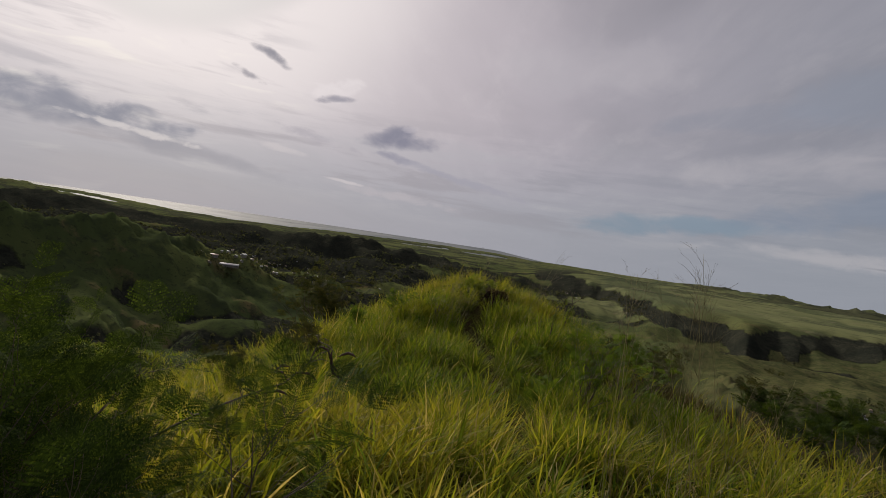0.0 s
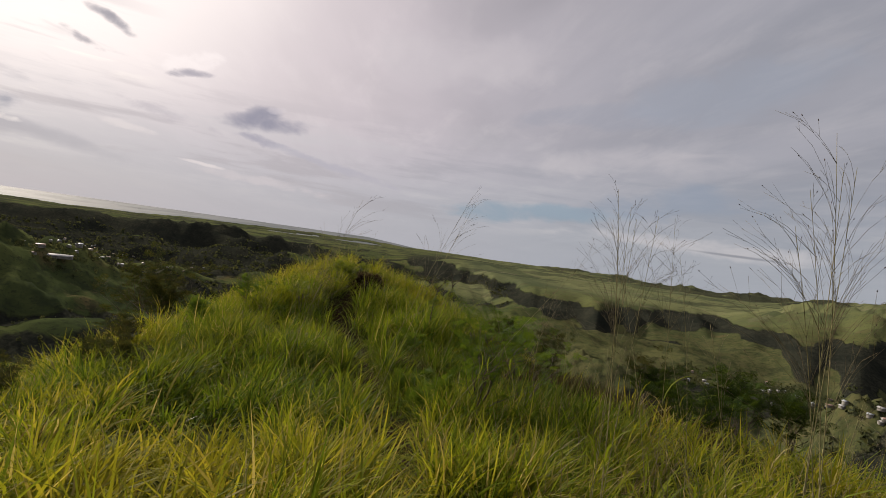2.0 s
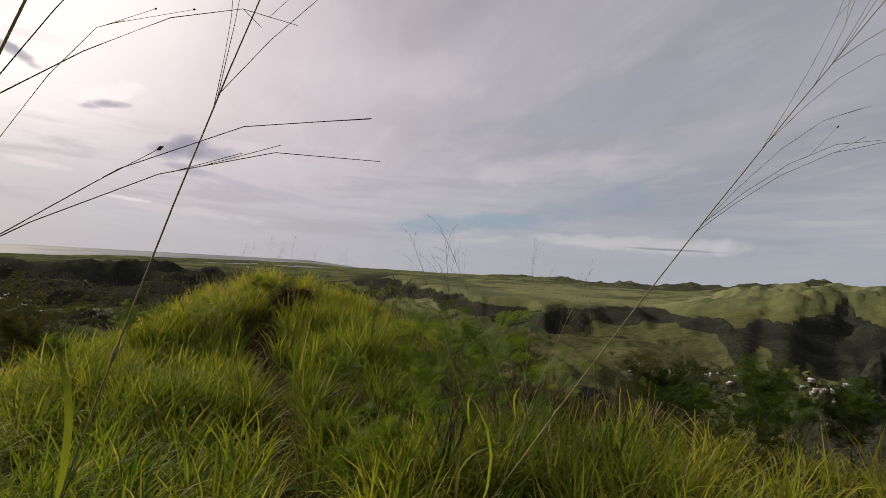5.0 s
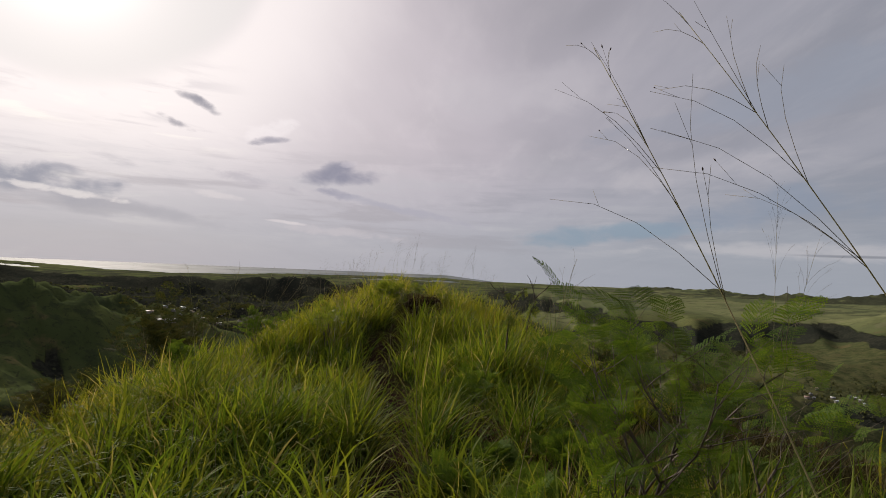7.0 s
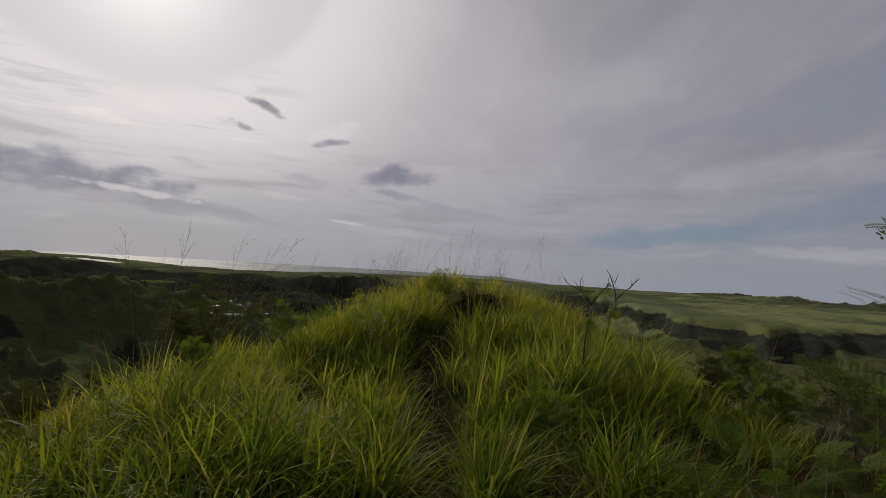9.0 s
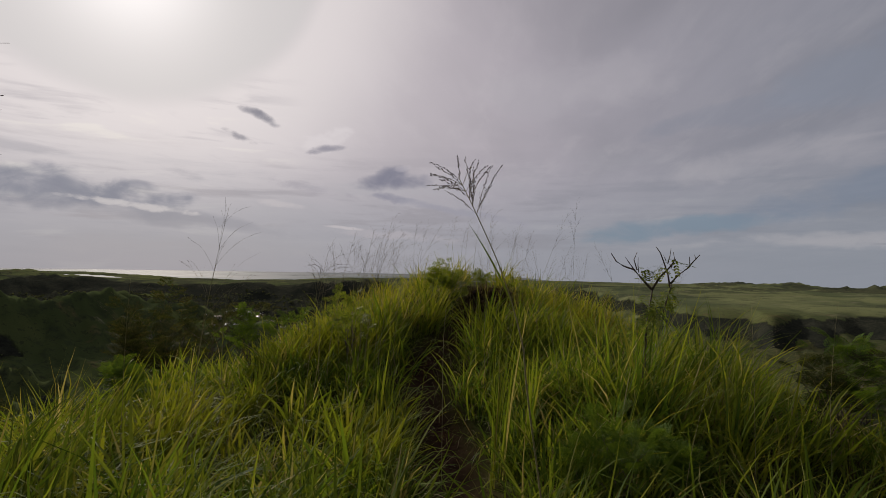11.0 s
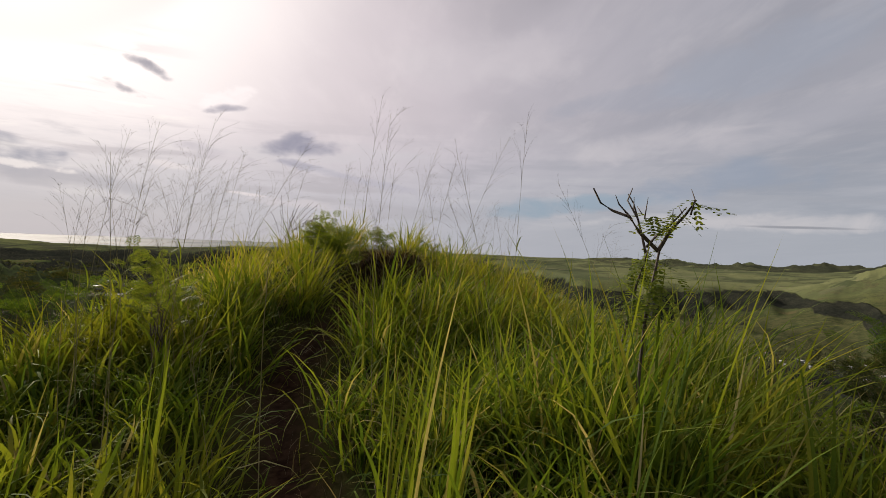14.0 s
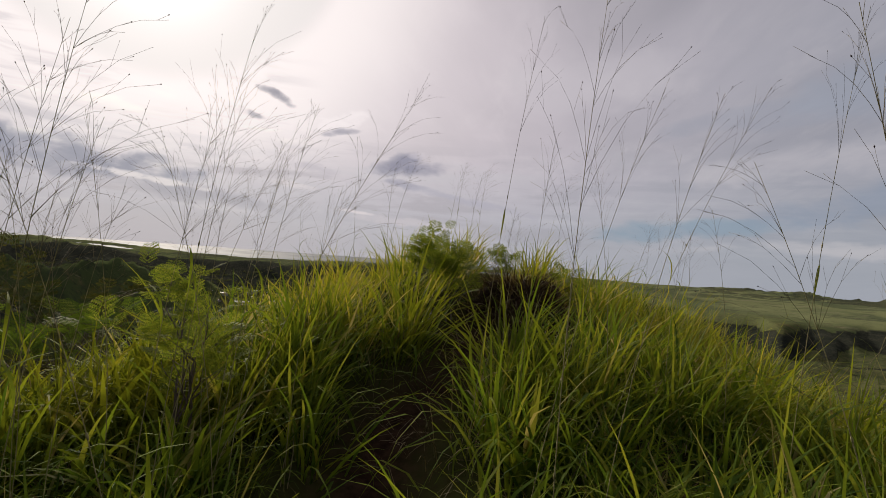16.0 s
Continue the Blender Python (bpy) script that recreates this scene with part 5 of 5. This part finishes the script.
tussocks(0.2, 2.2, 11.6, 15.2, 9, 28, 0.72, 0.025, 6, lush, "lush_grass", GRASS, LUSH_LABEL, 0.07, 0.55, 1.1)
tussocks(-2.2, 0.3, 6.6, 10.6, 9, 28, 0.78, 0.020, 6, lush, "lush_grass", GREEN, LUSH_LABEL, 0.07, 0.55, 1.1)
tussocks(0.4, 1.9, 4.4, 9.5, 6, 24, 0.64, 0.018, 6, lush, "lush_grass", GREEN, LUSH_LABEL, 0.07, 0.6, 1.2)
tussocks(0.95, 2.9, 12.0, 14.3, 8, 30, 1.14, 0.017, 6, lambda x, y: off_trail(x, y) > 0.5, "tall_grass", GRASS, "tall rank grass round the young trees", 0.10, 0.4, 0.8)
tussocks(-3.0, 3.0, 1.0, 16.0, 3, 9, 0.62, 0.007, 4, lambda x, y: off_trail(x, y) > 0.3, "dry_grass", STRAW, "dry straw blades among the green tussocks", 0.09, 0.7, 1.3)
tussocks(1.1, 4.6, 2.2, 8.0, 5, 10, 1.0, 0.0045, 4, lambda x, y: off_trail(x, y) > 0.6, "dry_grass", STRAW, "thin brown grass stems on the slope", 0.06, 0.4, 0.5)
tussocks(1.4, 4.6, 8.0, 14.5, 3, 9, 0.9, 0.0045, 4, lambda x, y: off_trail(x, y) > 1.2, "dry_grass", STRAW, "thin brown grass stems on the slope", 0.06, 0.4, 0.5)
for hx, hy, hl, hw in ((0.37, 12.06, 1.62, 0.010), (0.45, 12.16, 1.45, 0.011), (0.62, 12.5, 1.1, 0.016), (-0.1, 3.9, 1.0, 0.02), (-0.62, 12.6, 0.95, 0.02)):
    n_ = 9
    ba, bl = rng.uniform(0, 2 * math.pi, n_), hl * rng.uniform(0.6, 1.0, n_)
    bx, by = hx + 0.03 * np.sin(ba), hy + 0.03 * np.cos(ba)
    me = blades("broad_grass", GRASS, bx, by, lie(bx, by) - 0.02, np.full(n_, 1.57) + rng.normal(0, 0.35, n_), rng.uniform(0.01, 0.08, n_), rng.uniform(0.03, 0.22, n_), bl, hw * rng.uniform(0.8, 1.3, n_), 8, 0.13)
    tagged(new("broad_grass", me), "tall clump of broad bright green blades", "grass", kind="stuff")


# ---- villages in the valleys ----
def house_template(wx, wy, tall, roof, wall_mat, label):
    t = empty_thing("house", (0, 0, 0), label, "house", "houses of the valley villages")
    w_ = Soup()
    a, c = wx / 2, wy / 2
    w_.add([(-a, -c, -2), (a, -c, -2), (a, c, -2), (-a, c, -2), (-a, -c, tall), (a, -c, tall), (a, c, tall), (-a, c, tall), (-a, 0, tall + wy * 0.22), (a, 0, tall + wy * 0.22)],
           [(0, 1, 5, 4), (1, 2, 6, 9, 5), (2, 3, 7, 6), (3, 0, 4, 8, 7)])
    wall = part("wall", w_.mesh("house_wall", wall_mat), t)
    for sg in (-1, 1):
        r_ = Soup()
        e, h0, h1 = c + 0.6, tall - 0.15, tall + wy * 0.22 + 0.12
        lo = [(-a - 0.5, sg * e, h0), (a + 0.5, sg * e, h0), (a + 0.5, 0, h1), (-a - 0.5, 0, h1)]
        hi = [(x, y, z + 0.15) for x, y, z in lo]
        r_.add(lo + hi, [(0, 1, 2, 3), (4, 5, 6, 7), (0, 1, 5, 4), (1, 2, 6, 5), (2, 3, 7, 6), (3, 0, 4, 7)])
        part("roof", r_.mesh("house_roof", roof), t)
    for x in (-wx * 0.25, wx * 0.25):
        g = Soup()
        g.add([(x - 0.7, -c - 0.04, 0.9), (x + 0.7, -c - 0.04, 0.9), (x + 0.7, -c - 0.04, 2.1), (x - 0.7, -c - 0.04, 2.1), (x - 0.7, -c + 0.1, 0.9), (x + 0.7, -c + 0.1, 0.9), (x + 0.7, -c + 0.1, 2.1), (x - 0.7, -c + 0.1, 2.1)],
              [(0, 1, 2, 3), (0, 1, 5, 4), (1, 2, 6, 5), (2, 3, 7, 6), (3, 0, 4, 7)])
        part("window", g.mesh("house_window", ROOF_BLUE), wall)
    return t


kinds = [house_template(7.5, 5.5, 1.7, ROOF_PALE, PLASTER, "small white house with a pale metal roof"), house_template(9, 5.5, 1.6, ROOF_RUST, PLASTER, "low house with a rusty metal roof"),
         house_template(6.5, 5, 3.0, ROOF_BLUE, PLASTER, "two-storey house with a grey roof"), house_template(30, 8, 1.2, ROOF_PALE, PLASTER, "long white hall with a pale roof")]
used = set()


def put_house(k, az, dist, turn):
    x, y = dist * math.sin(radians(az)), dist * math.cos(radians(az))
    m = pose(x, y, height(x, y) + 0.5, 0, 0, turn) @ Matrix.Diagonal((0.6, 0.6, 0.6, 1))
    if k not in used:
        used.add(k)
        kinds[k].matrix_basis = m
    else:
        copy_thing(kinds[k], m)


def seen_at(az, el, start):
    """The distance at which a sight line from the ridge at that tilt meets the land."""
    d = np.arange(start, 2600, 4.0)
    z = lie(d * math.sin(radians(az)), d * math.cos(radians(az)))
    low = z > d * math.tan(radians(el)) - 0.8
    return float(d[np.argmax(low)]) if low.any() else 900.0


rh = random.Random(12)
put_house(3, -27.7, seen_at(-27.7, -6.3, 300), 20)
put_house(0, -22.9, seen_at(-22.9, -6.4, 300), 40)
for k in range(34):
    az = -25.5 + rh.gauss(0, 2.4)
    put_house(rh.choice([0, 0, 1, 2]), az, seen_at(az, -5.3 + rh.gauss(0, 0.45), 300), rh.uniform(0, 180))
for k in range(12):
    az = -17 + rh.gauss(0, 3.5)
    put_house(rh.choice([0, 1, 2]), az, seen_at(az, -6.2 + rh.gauss(0, 0.3), 300), rh.uniform(0, 180))
for k in range(40):
    az = rh.uniform(34, 52)
    put_house(rh.choice([0, 0, 1, 2]), az, seen_at(az, -9.3 + rh.gauss(0, 0.35), 250), rh.uniform(0, 180))
for k in range(10):
    az = 8 + rh.gauss(0, 1.5)
    put_house(rh.choice([0, 0, 1]), az, seen_at(az, -4.0 + rh.gauss(0, 0.15), 400), rh.uniform(0, 180))

# ---- woods and scrub in the distance ----
# Woodland leaves, lightened and greyed in colour to stand in for haze
WOODS = leaf_material("hazy_woodland_leaf", [(0.0, (0.060, 0.074, 0.046)), (0.6, (0.092, 0.106, 0.062)), (1.0, (0.130, 0.142, 0.080))], 0.35, 0.02, 0.9, (0.075, 0.085, 0.05), 0.0)


def crowns(name, az0, az1, r0, r1, count, size, pieces, label, least, flat=0.8):
    """Many tree crowns, each a cloud of small leaf sprays."""
    a, r_ = np.radians(rng.uniform(az0, az1, count)), np.sqrt(rng.uniform(r0 ** 2, r1 ** 2, count))
    x, y = r_ * np.sin(a), r_ * np.cos(a)
    z, wd, _ = lie(x, y, True)
    ok = (wd > least + rng.uniform(-0.3, 0.3, count)) & (z > SEA + 1.5) & (np.hypot(x, y - 9) > 20)
    x, y, z = x[ok], y[ok], z[ok]
    n = len(x)
    s = size * np.exp(rng.normal(0, 0.35, n))
    c = rng.normal(0, 1, (n, pieces, 3))
    c /= np.linalg.norm(c, axis=2, keepdims=True)
    c = c * rng.uniform(0.45, 1.0, (n, pieces, 1)) * s[:, None, None] * np.array([1, 1, flat])
    c = c + np.stack([x, y, z + 0.5 * s], 1)[:, None]
    # leaf sprays lie like shingles on the crown, a little tilted
    out = c - np.stack([x, y, z + 0.2 * s], 1)[:, None]
    out = out / np.linalg.norm(out, axis=2, keepdims=True) + rng.normal(0, 0.22, (n, pieces, 3))
    eu = np.cross(out, rng.normal(0, 1, (n, pieces, 3)))
    eu /= np.linalg.norm(eu, axis=2, keepdims=True)
    ev = np.cross(out, eu)
    k = 1.5 / math.sqrt(pieces) * s[:, None, None, None]
    corner = rng.uniform(0.6, 1.3, (n, pieces, 4, 1)) * k
    cu, cv = np.array([-1, 1, 1, -1]), np.array([-1, -1, 1, 1])
    v = c[:, :, None] + corner * (eu[:, :, None] * cu[None, None, :, None] + ev[:, :, None] * cv[None, None, :, None])
    m = n * pieces
    return tagged(new(name, mesh_of(name, v.reshape(-1, 3), np.arange(m * 4), np.full(m, 4), False, [WOODS])), label, "trees", kind="stuff")


crowns("valley_woods", -62, 22, 170, 460, 2600, 0.7, 10, "dark green woods on the nearer slopes", 0.6, 0.6)
crowns("far_woods", -56, 16, 460, 1250, 8000, 1.5, 5, "dark green woods filling the valleys", 0.6, 0.5)
crowns("hillside_scrub", -75, 80, 20, 240, 2200, 0.42, 14, "dark scrub scattered over the steep hillside", 0.3)
village = []
for ob in scene.objects:
    if ob.name.startswith("house") and ob.parent is None:
        village.append((ob.location.x, ob.location.y))
vx, vy = np.array(village).T
vx, vy = np.repeat(vx, 5) + rng.normal(0, 9, 5 * len(vx)), np.repeat(vy, 5) + rng.normal(0, 16, 5 * len(vy))
clear = np.array([min((vx[i] - a) ** 2 + (vy[i] - c) ** 2 for a, c in village) > 36 for i in range(len(vx))])
vx, vy = vx[clear], vy[clear]
vs_ = rng.uniform(1.6, 3.2, len(vx))
tips = rng.normal(0, 0.5, (len(vx), 16, 1, 3)) * vs_[:, None, None, None] + rng.uniform(-0.5, 0.5, (len(vx), 16, 4, 3)) * vs_[:, None, None, None]
tips = tips + np.stack([vx, vy, lie(vx, vy) + 1.0 * vs_], 1)[:, None, None]
tagged(new("village_trees", mesh_of("village_trees", tips.reshape(-1, 3), np.arange(tips.size // 3), np.full(tips.size // 12, 4), False, [WOODS])), "dark green trees between the village houses", "trees", kind="stuff")
